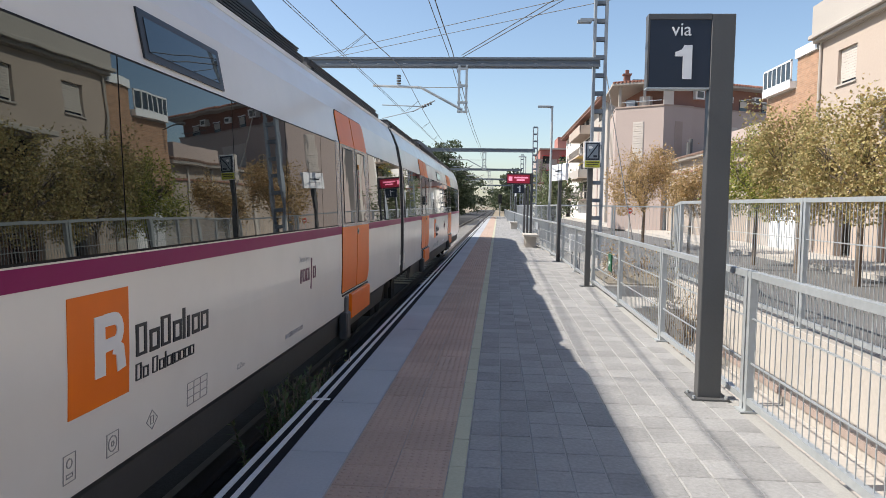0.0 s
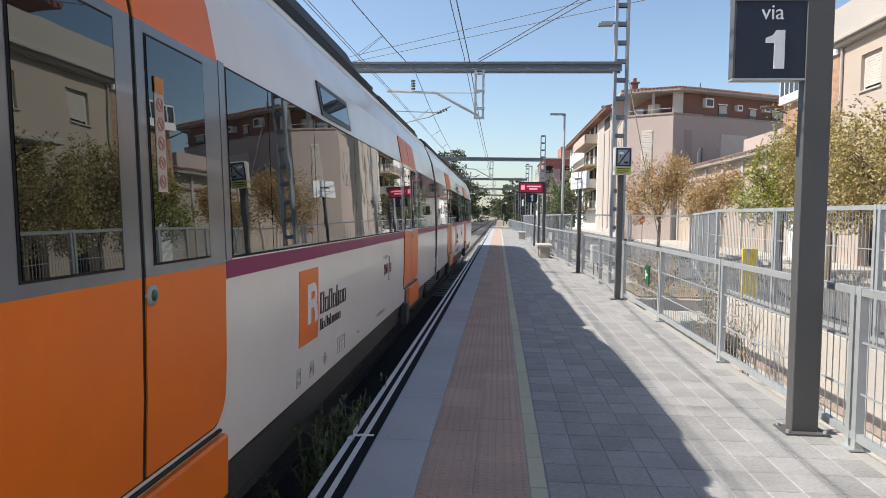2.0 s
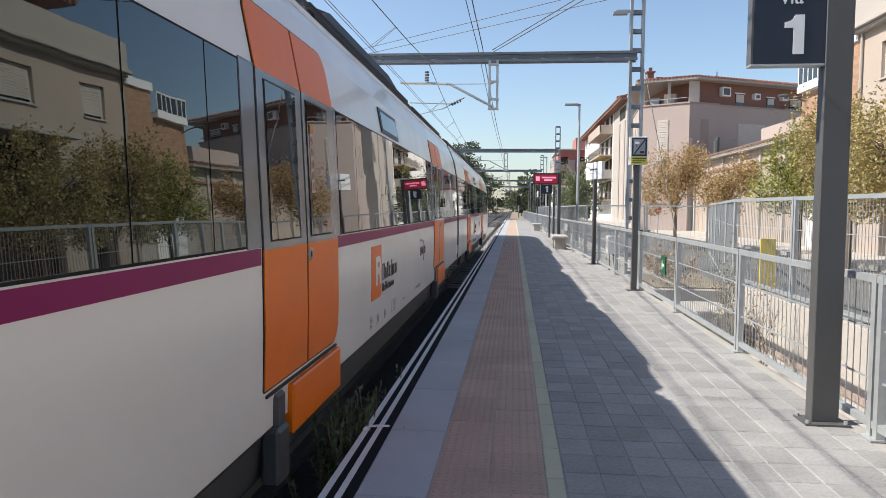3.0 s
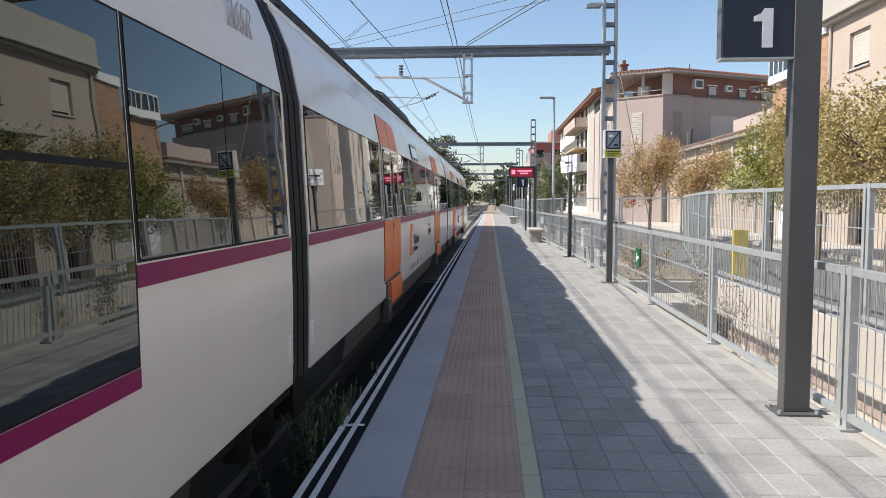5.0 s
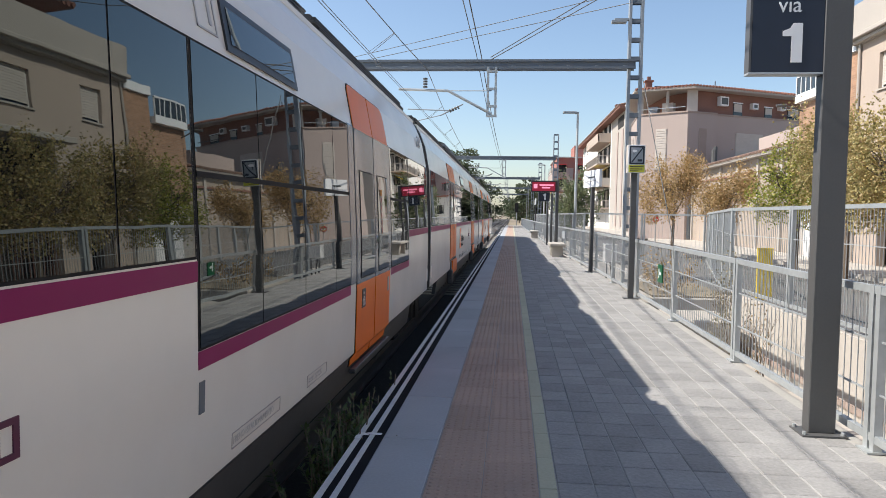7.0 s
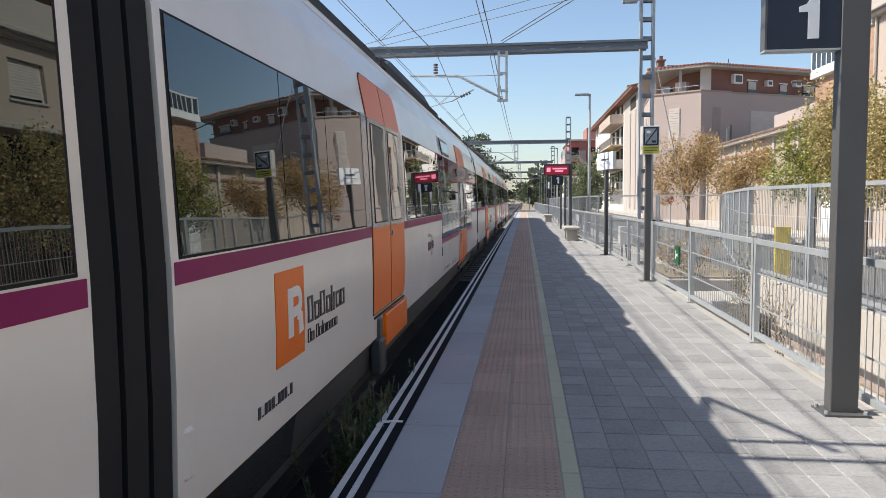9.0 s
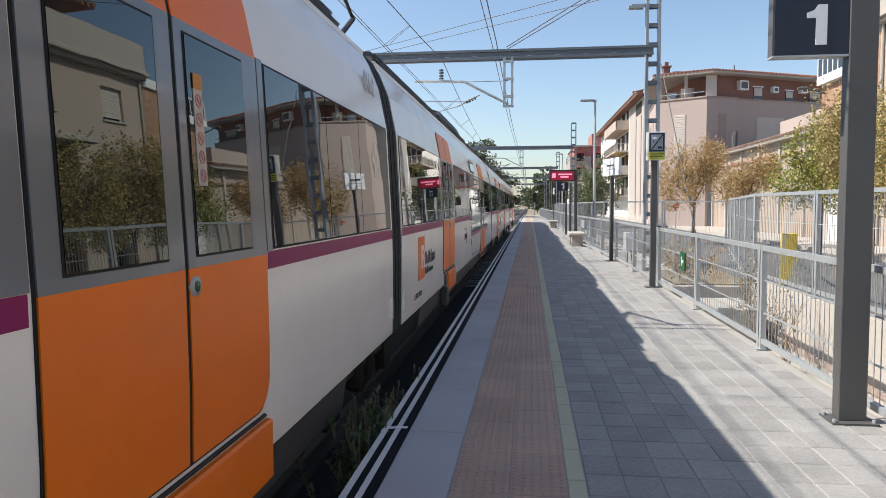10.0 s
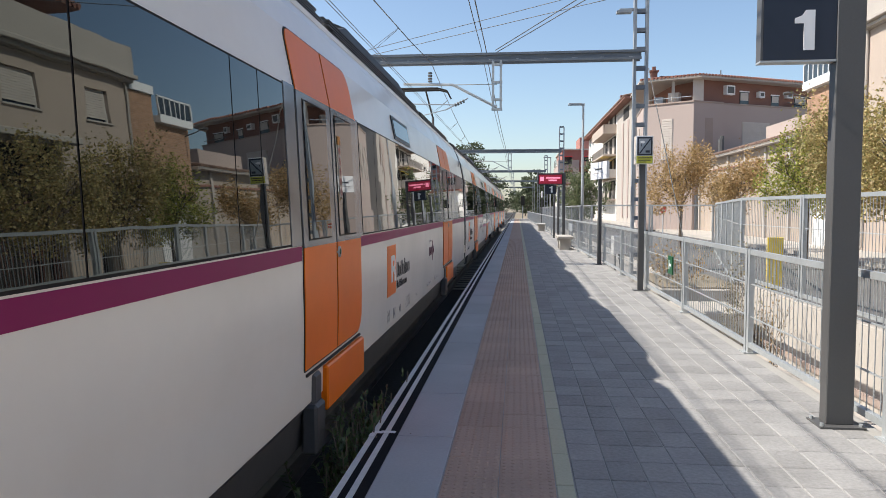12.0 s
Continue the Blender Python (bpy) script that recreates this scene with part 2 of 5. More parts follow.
def prism(bm, pts, z0, z1):
    """An upright solid over a plan outline."""
    lo = [bm.verts.new((x, y, z0)) for x, y in pts]
    hi = [bm.verts.new((x, y, z1)) for x, y in pts]
    n = len(pts)
    bm.faces.new(lo[::-1])
    bm.faces.new(hi)
    for k in range(n):
        bm.faces.new((lo[k], lo[(k + 1) % n], hi[(k + 1) % n], hi[k]))
    bmesh.ops.recalc_face_normals(bm, faces=bm.faces)
    return bm


def lettering(name, text, size, m, material, parent=None, align="LEFT", depth=0.002, stretch=1.0):
    cu = bpy.data.curves.new(name, "FONT")
    cu.body, cu.size, cu.extrude, cu.align_x = text, size, depth, align
    tmp = bpy.data.objects.new(name, cu)
    scene.collection.objects.link(tmp)
    me = bpy.data.meshes.new_from_object(tmp.evaluated_get(bpy.context.evaluated_depsgraph_get()))
    bpy.data.objects.remove(tmp)
    me.transform(m @ Matrix.Diagonal((stretch, 1, 1, 1)))
    me.materials.clear()
    me.materials.append(M[material])
    ob = new(name, me)
    if parent is not None:
        ob.parent = parent
    return ob


# ---- ground ----
TRACK = -2.76                      # centre of the track
FACE = -1.28                       # side of the train
structure("ground", boxes((-900, 900, -300, 1500, -1.6, -1.02)), "soil", "dry bare soil ground reaching to the horizon", "ground")
structure("ballast", boxes((-9.2, -0.99, -80, 400, -1.02, -0.86)), "ballast", "dark grey stone ballast under the railway track", "ballast")
bm = bmesh.new()
for side in (-0.834, 0.834):
    x = TRACK + side
    box(bm, x - 0.036, x + 0.036, -80, 400, -0.71, -0.67)
    box(bm, x - 0.012, x + 0.012, -80, 400, -0.82, -0.71)
    box(bm, x - 0.07, x + 0.07, -80, 400, -0.84, -0.82)
structure("rail", bm, "rail", "two steel running rails on the ballast", "rail")
bm = bmesh.new()
for k in range(160):
    box(bm, TRACK - 1.3, TRACK + 1.3, 20 + k * 0.7, 20.26 + k * 0.7, -0.88, -0.835)
tagged(link("sleeper", bm, "concrete"), "row of concrete sleepers under the rails", "sleeper", "", "stuff")


def platform_right(y):
    """Plan line of the platform's back edge."""
    return float(np.interp(y, (-12, 10, 19, 27, 45, 104), (2.47, 2.47, 2.36, 2.05, 1.85, 1.45)))


PLAT = [-12, 10, 19, 27, 45, 104]
bm = bmesh.new()
prism(bm, [(-0.96, -12)] + [(platform_right(y), y) for y in PLAT] + [(-0.96, 104)], -1.02, -0.035)
structure("platform", bm, "concrete", "raised concrete station platform block", "platform")
# side street, raised on a low wall behind the path
structure("road", boxes((4.05, 9.6, -40, 300, -1.02, -0.10)), "asphalt", "grey asphalt side street beside the station", "road")
structure("pavement_street", boxes((9.6, 60, -40, 300, -1.02, 0.03)), "concrete", "pale concrete pavement along the houses", "pavement")
structure("path", boxes((2.50, 3.90, -40, 12.4, -1.02, -0.75)), "wall_pale", "sunlit pale concrete path below the platform", "path")
structure("wall_street", boxes((3.86, 4.05, -40, 12.5, -0.75, 0.20)), "wall_pale", "low sunlit pale retaining wall along the street", "wall")
structure("trim_band", boxes((3.835, 3.862, -40, 12.4, -0.63, -0.55)), "taupe_dark", "grey-brown band along the foot of the low wall", "band")
structure("yard", boxes((2.0, 4.05, 12.5, 120, -1.02, -0.28)), "concrete", "pale concrete yard ground behind the platform fence", "yard")


# ---- train ----
PROFILE_Z = (-0.25, 0.21, 0.27, 0.8, 1.25, 2.2, 2.58, 2.80, 2.92, 2.99, 3.22, 3.32)
PROFILE_X = (-1.40, -1.33, -1.285, -1.275, -1.28, -1.325, -1.40, -1.49, -1.56, -1.75, -2.10, -2.76)


def side(z):
    return float(np.interp(z, PROFILE_Z, PROFILE_X))


def skin(bm, y0, y1, z0, z1, lift, depth=0.02, round_top=(0, 0), round_bottom=(0, 0), inset=None):
    """A panel on the train's side that follows its curve. round_*: corner radii at the y0 and y1 ends."""
    zs = [z0, z1] + [z for z in PROFILE_Z if z0 < z < z1]
    for r in (*round_top, *round_bottom):
        if r:
            zs += [z1 - r * (1 - math.sin(a)) for a in (0.3, 0.7, 1.1)] if r in round_top else []
            zs += [z0 + r * (1 - math.sin(a)) for a in (0.3, 0.7, 1.1)] if r in round_bottom else []
    for r in set(round_top):
        zs.append(z1 - r)
    for r in set(round_bottom):
        zs.append(z0 + r)
    zs = sorted({round(z, 4) for z in zs})
    rows = []
    for z in zs:
        ins = [0.0, 0.0]
        for k in (0, 1):
            r = round_top[k]
            if r and z > z1 - r:
                ins[k] = max(ins[k], r - math.sqrt(max(0, r * r - (z - z1 + r) ** 2)))
            r = round_bottom[k]
            if r and z < z0 + r:
                ins[k] = max(ins[k], r - math.sqrt(max(0, r * r - (z0 + r - z) ** 2)))
        x = side(z) + lift
        rows.append([bm.verts.new((xx, yy, z)) for xx, yy in ((x, y0 + ins[0]), (x, y1 - ins[1]), (x - depth, y1 - ins[1]), (x - depth, y0 + ins[0]))])
    for a, b in zip(rows, rows[1:]):
        for k in range(4):
            bm.faces.new((a[k], a[(k + 1) % 4], b[(k + 1) % 4], b[k]))
    bm.faces.new(rows[0][::-1])
    bm.faces.new(rows[-1])
    return bm


def skins(*rows, **kw):
    bm = bmesh.new()
    for r in rows:
        skin(bm, *r, **kw)
    return bm


def shell(y0, y1, nose=0):
    """Body of one carriage, both sides and roof; nose +1 or -1 tapers one end."""
    zs = [z for z in PROFILE_Z if z >= 0.27]
    ring = [(side(z), z) for z in zs]
    ring += [(2 * TRACK - x, z) for x, z in ring[-2::-1]]
    stations = [(y0, 1.0, 1.0), (y1, 1.0, 1.0)]
    if nose > 0:
        stations = [(y0, 1, 1), (y1 - 2.4, 1, 1), (y1 - 1.4, 0.96, 0.97), (y1 - 0.6, 0.86, 0.88), (y1, 0.62, 0.66)]
    if nose < 0:
        stations = [(y0, 0.62, 0.66), (y0 + 0.6, 0.86, 0.88), (y0 + 1.4, 0.96, 0.97), (y0 + 2.4, 1, 1), (y1, 1, 1)]
    bm = bmesh.new()
    loops = []
    for y, w, h in stations:
        loops.append([bm.verts.new((TRACK + (x - TRACK) * w, y, 0.27 + (z - 0.27) * h)) for x, z in ring])
    n = len(ring)
    for a, b in zip(loops, loops[1:]):
        for k in range(n):
            bm.faces.new((a[k], a[(k + 1) % n], b[(k + 1) % n], b[k]))
    bm.faces.new(loops[0])
    bm.faces.new(loops[-1][::-1])
    bmesh.ops.recalc_face_normals(bm, faces=bm.faces)
    return bm


def bars_text(bm, y, z, h, widths, gap, lift=0.004):
    """A line of plain upright bars as wide and high as unreadable letters."""
    for w, k in widths:
        if k:
            skin(bm, y, y + w, z, z + h * k, lift, 0.006)
        y += w + gap
    return y


def train_door(car, y0, y1, low=False):
    zb, zg = (0.15, 0.86) if low else (0.50, 1.25)
    mid = y0 + (y1 - y0) * 0.5
    part("door_seal", skins((y0 - 0.013, y1 + 0.014, zb - 0.012, 2.587, 0.004), depth=0.05, round_top=(0.09, 0.16), round_bottom=(0.02, 0.16)), "black", car)
    for a, b, rt, lt in ((y0, mid - 0.016, 0, 0.08), (mid + 0.016, y1, 0.15, 0)):
        first = rt == 0
        part("door_leaf", skins((a, b, zb, zg, 0.010), round_bottom=(0, rt if not low else 0.03)), "orange", car, "orange lower half of a sliding door leaf")
        part("door_panel", skins((a, b, zg, 2.20, 0.010)), "grey", car, "grey middle of a sliding door leaf")
        part("door_header", skins((a, b, 2.20, 2.575, 0.010), round_top=(lt, rt)), "orange", car, "orange top of a sliding door leaf")
        ga, gb = (a + (0.115 if first else 0.075), b - (0.13 if first else 0.19)) if not low else (a + (0.16 if first else 0.14), b - (0.075 if first else 0.13))
        part("door_gasket", skins((ga - 0.010, gb + 0.010, zg + 0.04, 2.16 if not low else 1.85, 0.013)), "black", car)
        part("door_window", skins((ga, gb, zg + 0.05, 2.15 if not low else 1.84, 0.016)), "glass", car, "dark reflecting door glass")
    # label strip in the glass of the second leaf
    ya = mid + 0.016 + (0.115 if not low else 0.25)
    zt = 2.01 if not low else 1.71
    part("notice_strip", skins((ya, ya + 0.075, zt - 0.44, zt, 0.019)), "notice", car, "pale strip of small ring pictograms with an orange head")
    part("notice_head", skins((ya, ya + 0.075, zt - 0.06, zt, 0.022)), "notice_head", car)
    for k in range(5):
        bm = bmesh.new()
        zk = zt - 0.105 - k * 0.074
        stroke(bm, oval(ya + 0.0375, zk, 0.022, 0.024, 12), 0.008, 0.022, closed=True)
        stroke(bm, [(ya + 0.022, zk + 0.016), (ya + 0.053, zk - 0.016)], 0.007, 0.0225)
        part("pictogram", bm, "picto", car, "red ring pictogram")
    # push button
    zc = 1.18 if not low else 1.22
    yc = mid + 0.055
    bm = bmesh.new()
    rod(bm, (side(zc) - 0.01, yc, zc), (side(zc) + 0.018, yc, zc), 0.040, seg=20)
    part("button_ring", bm, "faint", car, "pale ring of the door button", True)
    bm = bmesh.new()
    rod(bm, (side(zc) + 0.01, yc + 0.004, zc), (side(zc) + 0.021, yc + 0.004, zc), 0.022, seg=16)
    part("button", bm, "green", car, "dark green door button", True)
    if low:
        part("wheelchair_sign", skins((y0 + 0.20, y0 + 0.35, 0.63, 0.80, 0.014), round_top=(0.015, 0.015), round_bottom=(0.015, 0.015)), "navy", car, "dark blue square wheelchair sign")
        bm = bmesh.new()
        stroke(bm, oval(y0 + 0.262, 0.683, 0.030, 0.034, 12, 2.2, 6.6), 0.011, 0.017)
        stroke(bm, [(y0 + 0.262, 0.735), (y0 + 0.268, 0.70), (y0 + 0.300, 0.698), (y0 + 0.312, 0.655), (y0 + 0.324, 0.658)], 0.014, 0.0175)
        stroke(bm, [(y0 + 0.266, 0.722), (y0 + 0.292, 0.720)], 0.009, 0.018)
        stroke(bm, oval(y0 + 0.258, 0.762, 0.007, 0.007, 10), 0.013, 0.017, closed=True)
        part("wheelchair_mark", bm, "white", car)
        part("door_sticker", skins((y1 - 0.16, y1 - 0.06, 0.65, 0.80, 0.013)), "faint", car)
        part("sill", boxes((FACE - 0.05, FACE + 0.004, y0 - 0.02, y1 + 0.04, 0.09, 0.13), bevel=0.006), "skirt", car)
    else:
        part("step_flap", boxes((FACE - 0.05, FACE + 0.035, y0 + 0.42, y1 - 0.02, 0.14, 0.44), bevel=0.012), "orange", car, "scratched orange folding step under the door")
        part("sill", boxes((FACE - 0.04, FACE + 0.014, y0 + 0.03, y1 - 0.05, 0.452, 0.470), bevel=0.005), "iron", car)
        part("step_arm", boxes((FACE - 0.06, FACE + 0.05, y0 + 0.10, y0 + 0.30, -0.06, 0.26), (FACE - 0.06, FACE + 0.02, y0 + 0.16, y0 + 0.32, 0.22, 0.44), bevel=0.02), "skirt", car, "dark grey hinge arm of the folding step")


def window_run(car, a, b, zb, zt=2.205, cuts=()):
    """One continuous band of dark glass from a to b, with black joints between its panes."""
    part("window_band", skins((a, b, zb, zt, 0.002), depth=0.012), "black", car)
    edges = [a + 0.012, *cuts, b - 0.012]
    for y0, y1 in zip(edges, edges[1:]):
        part("window_pane", skins((y0 + 0.006, y1 - 0.006, zb + 0.012, zt - 0.012, 0.005)), "glass", car, "dark reflecting carriage window pane")


def stroke(bm, pts, w, lift=0.005, closed=False):
    """A flat painted band of width w along a line of (y, z) points on the train's side."""
    n = len(pts)
    left, right = [], []
    for k in range(n):
        p = Vector(pts[k])
        a = Vector(pts[k - 1]) if k or closed else p
        b = Vector(pts[(k + 1) % n]) if k < n - 1 or closed else p
        d = (b - a).normalized()
        nrm = Vector((-d.y, d.x)) * w / 2
        for out, q in ((left, p + nrm), (right, p - nrm)):
            out.append((bm.verts.new((side(q.y) + lift, q.x, q.y)), bm.verts.new((side(q.y) + lift - 0.006, q.x, q.y))))
    for k in range(n if closed else n - 1):
        q = (k + 1) % n
        bm.faces.new((left[k][0], left[q][0], right[q][0], right[k][0]))
        bm.faces.new((left[k][1], right[k][1], right[q][1], left[q][1]))
        bm.faces.new((left[k][0], left[k][1], left[q][1], left[q][0]))
        bm.faces.new((right[k][0], right[q][0], right[q][1], right[k][1]))
    bmesh.ops.recalc_face_normals(bm, faces=bm.faces)


def oval(y, z, ry, rz, n=16, a0=0.0, a1=2 * math.pi):
    full = abs(a1 - a0 - 2 * math.pi) < 1e-6
    return [(y + ry * math.cos(a0 + (a1 - a0) * k / (n if full else n - 1)), z + rz * math.sin(a0 + (a1 - a0) * k / (n if full else n - 1))) for k in range(n)]


def frame_shape(y0, y1, z0, z1):
    return [(y0, z0), (y1, z0), (y1, z1), (y0, z1)]


def mark_row(car, name, y, z, x_height, tall, w, shapes, material, step, label=""):
    """A word of a brand as a row of plain shapes of its size: o low frame, q tall frame, l tall bar, i low bar."""
    for c in shapes:
        h = tall if c in "ql" else x_height
        bm = bmesh.new()
        if c in "oq":
            stroke(bm, frame_shape(y + w / 2, y + step * 0.78, z + w / 2, z + h - w / 2), w, closed=True)
        if c in "li":
            stroke(bm, [(y + w / 2, z), (y + w / 2, z + h)], w)
        if c == " ":
            bm.free()
        else:
            part(name, bm, material, car, label)
        y += {"l": w * 1.9, "i": w * 1.9, " ": step * 0.5, "q": step * 1.1}.get(c, step)
    return y


def logo(car, y, z=0.60):
    part("logo_square", skins((y, y + 0.49, z, z + 0.51, 0.004), depth=0.008), "orange", car, "orange rectangular operator emblem")
    bm = bmesh.new()
    stroke(bm, [(y + 0.235, z + 0.13), (y + 0.235, z + 0.405)], 0.085, 0.008)
    stroke(bm, [(y + 0.27, z + 0.378), (y + 0.34, z + 0.378)] + oval(y + 0.355, z + 0.322, 0.052, 0.056, 8, math.pi / 2, -math.pi / 2) + [(y + 0.27, z + 0.262)], 0.058, 0.0085)
    stroke(bm, [(y + 0.345, z + 0.25), (y + 0.40, z + 0.225), (y + 0.415, z + 0.13)], 0.075, 0.009)
    part("logo_mark", bm, "white", car)
    mark_row(car, "name_shape", y + 0.555, z + 0.145, 0.125, 0.175, 0.031, "qoqolioo", "ink", 0.125, "dark shape of the name beside the emblem")
    mark_row(car, "subtitle_shape", y + 0.555, z + 0.03, 0.062, 0.09, 0.012, "qo qoloioooo", "ink", 0.066)


def operator_mark(car, y, z=0.80):
    w = 0.03
    for pts, closed in (
        ([(y + 0.03, z - 0.005), (y + 0.04, z + 0.12)], False),
        (frame_shape(y + 0.10, y + 0.175, z + 0.012, z + 0.108), True),
        (frame_shape(y + 0.23, y + 0.305, z + 0.012, z + 0.108), True),
        ([(y + 0.385, z - 0.09), (y + 0.405, z + 0.20)], False),
        (frame_shape(y + 0.465, y + 0.54, z + 0.012, z + 0.108), True),
    ):
        bm = bmesh.new()
        stroke(bm, pts, w, closed=closed)
        part("operator_shape", bm, "plum", car, "plum shape of the operator's name")
    lettering("operator_line", "Operat per", 0.085, side_text(y - 0.03, z + 0.185), "faint", car, depth=0.0004, stretch=0.85)


def side_text(y, z, lift=0.002):
    return Matrix(((0, 0, 1, side(z) + lift), (1, 0, 0, y), (0, 1, 0, z), (0, 0, 0, 1)))


def small_prints(car, y):
    """Small technical signs along the lower edge: two framed signs, a diamond, a table and lines of print."""
    def sq(a, b, c, d):
        return [(a, c), (b, c), (b, d), (a, d)]
    z = 0.34
    for k, lines in enumerate((
        [sq(y, y + 0.085, z, z + 0.12), oval(y + 0.042, z + 0.08, 0.02, 0.02, 8), sq(y + 0.02, y + 0.065, z + 0.02, z + 0.035)],
        [sq(y + 0.33, y + 0.43, z, z + 0.105), oval(y + 0.38, z + 0.052, 0.036, 0.036, 12), oval(y + 0.38, z + 0.052, 0.012, 0.012, 6)],
        [[(y + 0.70, z + 0.05), (y + 0.76, z), (y + 0.82, z + 0.05), (y + 0.76, z + 0.10)], sq(y + 0.745, y + 0.775, z + 0.03, z + 0.07)],
        [sq(y + 1.18, y + 1.46, z, z + 0.13), [(y + 1.18, z + 0.045), (y + 1.46, z + 0.045), (y + 1.46, z + 0.09), (y + 1.18, z + 0.09)], sq(y + 1.27, y + 1.36, z, z + 0.13)],
    )):
        bm = bmesh.new()
        for pts in lines:
            stroke(bm, pts, 0.0055, 0.003, closed=True)
        part("stencil", bm, "stencil", car)
    for y0, n in ((y + 3.1, 16),):
        bm = bmesh.new()
        bars_text(bm, y0, z + 0.03, 0.04, [(0.022, 1)] * n, 0.012, 0.003)
        part("print_line", bm, "faint", car)


def route_display(car, y0, y1):
    part("display_frame", skins((y0, y1, 2.24, 2.50, 0.012), depth=0.05), "ink", car, "black frame of the route display")
    part("display_glass", skins((y0 + 0.055, y1 - 0.055, 2.28, 2.46, 0.016), depth=0.03), "glass", car)


def bogie(car, y):
    bm = bmesh.new()
    for dy in (-1.15, 1.15):
        for sx in (-0.78, 0.78):
            rod(bm, (TRACK + sx - 0.06, y + dy, -0.24), (TRACK + sx + 0.06, y + dy, -0.24), 0.43, seg=20)
        rod(bm, (TRACK - 1.0, y + dy, -0.24), (TRACK + 1.0, y + dy, -0.24), 0.08)
        box(bm, TRACK + 0.92, TRACK + 1.14, y + dy - 0.2, y + dy + 0.2, -0.36, -0.02)
    box(bm, TRACK + 0.95, TRACK + 1.12, y - 1.4, y + 1.4, -0.12, 0.08)
    for dy in (-0.25, 0.25):
        rod(bm, (TRACK + 1.08, y + dy, -0.25), (TRACK + 1.08, y + dy, 0.2), 0.11, seg=12)
    part("bogie", bm, "iron", car, "dark dusty bogie with wheels")


def roof_gear(car, runs):
    """Dark roof fairings of lengthwise louvres with ragged ends, some with a smooth hood above."""
    for k, (a, b, top) in enumerate(runs):
        bm = bmesh.new()
        for x, s in ((-1.60, 1), (2 * TRACK + 1.60, -1)):
            v = [(x, 2.93), (x - 0.07 * s, top - 0.06), (x - 0.12 * s, top), (x - 0.6 * s, top), (x - 0.6 * s, 2.93)]
            pa = [bm.verts.new((px, a + (0.10 if pz > 3.0 else 0), pz)) for px, pz in v]
            pb = [bm.verts.new((px, b - (0.30 if pz > 3.0 else 0), pz)) for px, pz in v]
            bm.faces.new(pa); bm.faces.new(pb[::-1])
            for q in range(5):
                bm.faces.new((pa[q], pa[(q + 1) % 5], pb[(q + 1) % 5], pb[q]))
        bmesh.ops.recalc_face_normals(bm, faces=bm.faces)
        part("roof_fairing", bm, "roof", car, "dark louvred roof fairing")
        n = 6
        for q in range(n):
            z = 2.955 + (top - 3.02) * q / (n - 1)
            x = -1.598 - 0.07 * (z - 2.93) / (top - 0.99 - 2.0)
            part("louvre", boxes((x - 0.02, x + 0.022, a - 0.10 + 0.05 * (q % 3), b - 0.16 + 0.07 * ((q * 5) % 4), z, z + 0.013)), "roof", car)
        if k == 1:
            bm = bmesh.new()
            v = [(-1.70, top - 0.02), (-1.74, top + 0.12), (-1.86, top + 0.17), (-2.3, top + 0.17), (-2.3, top - 0.02)]
            pa = [bm.verts.new((px, a + 0.5 + (0.5 if pz > top + 0.1 else 0), pz)) for px, pz in v]
            pb = [bm.verts.new((px, b - 0.6 - (0.7 if pz > top + 0.1 else 0), pz)) for px, pz in v]
            bm.faces.new(pa); bm.faces.new(pb[::-1])
            for q in range(5):
                bm.faces.new((pa[q], pa[(q + 1) % 5], pb[(q + 1) % 5], pb[q]))
            bmesh.ops.recalc_face_normals(bm, faces=bm.faces)
            part("roof_hood", bm, "roof", car, "smooth dark hood of the roof equipment")


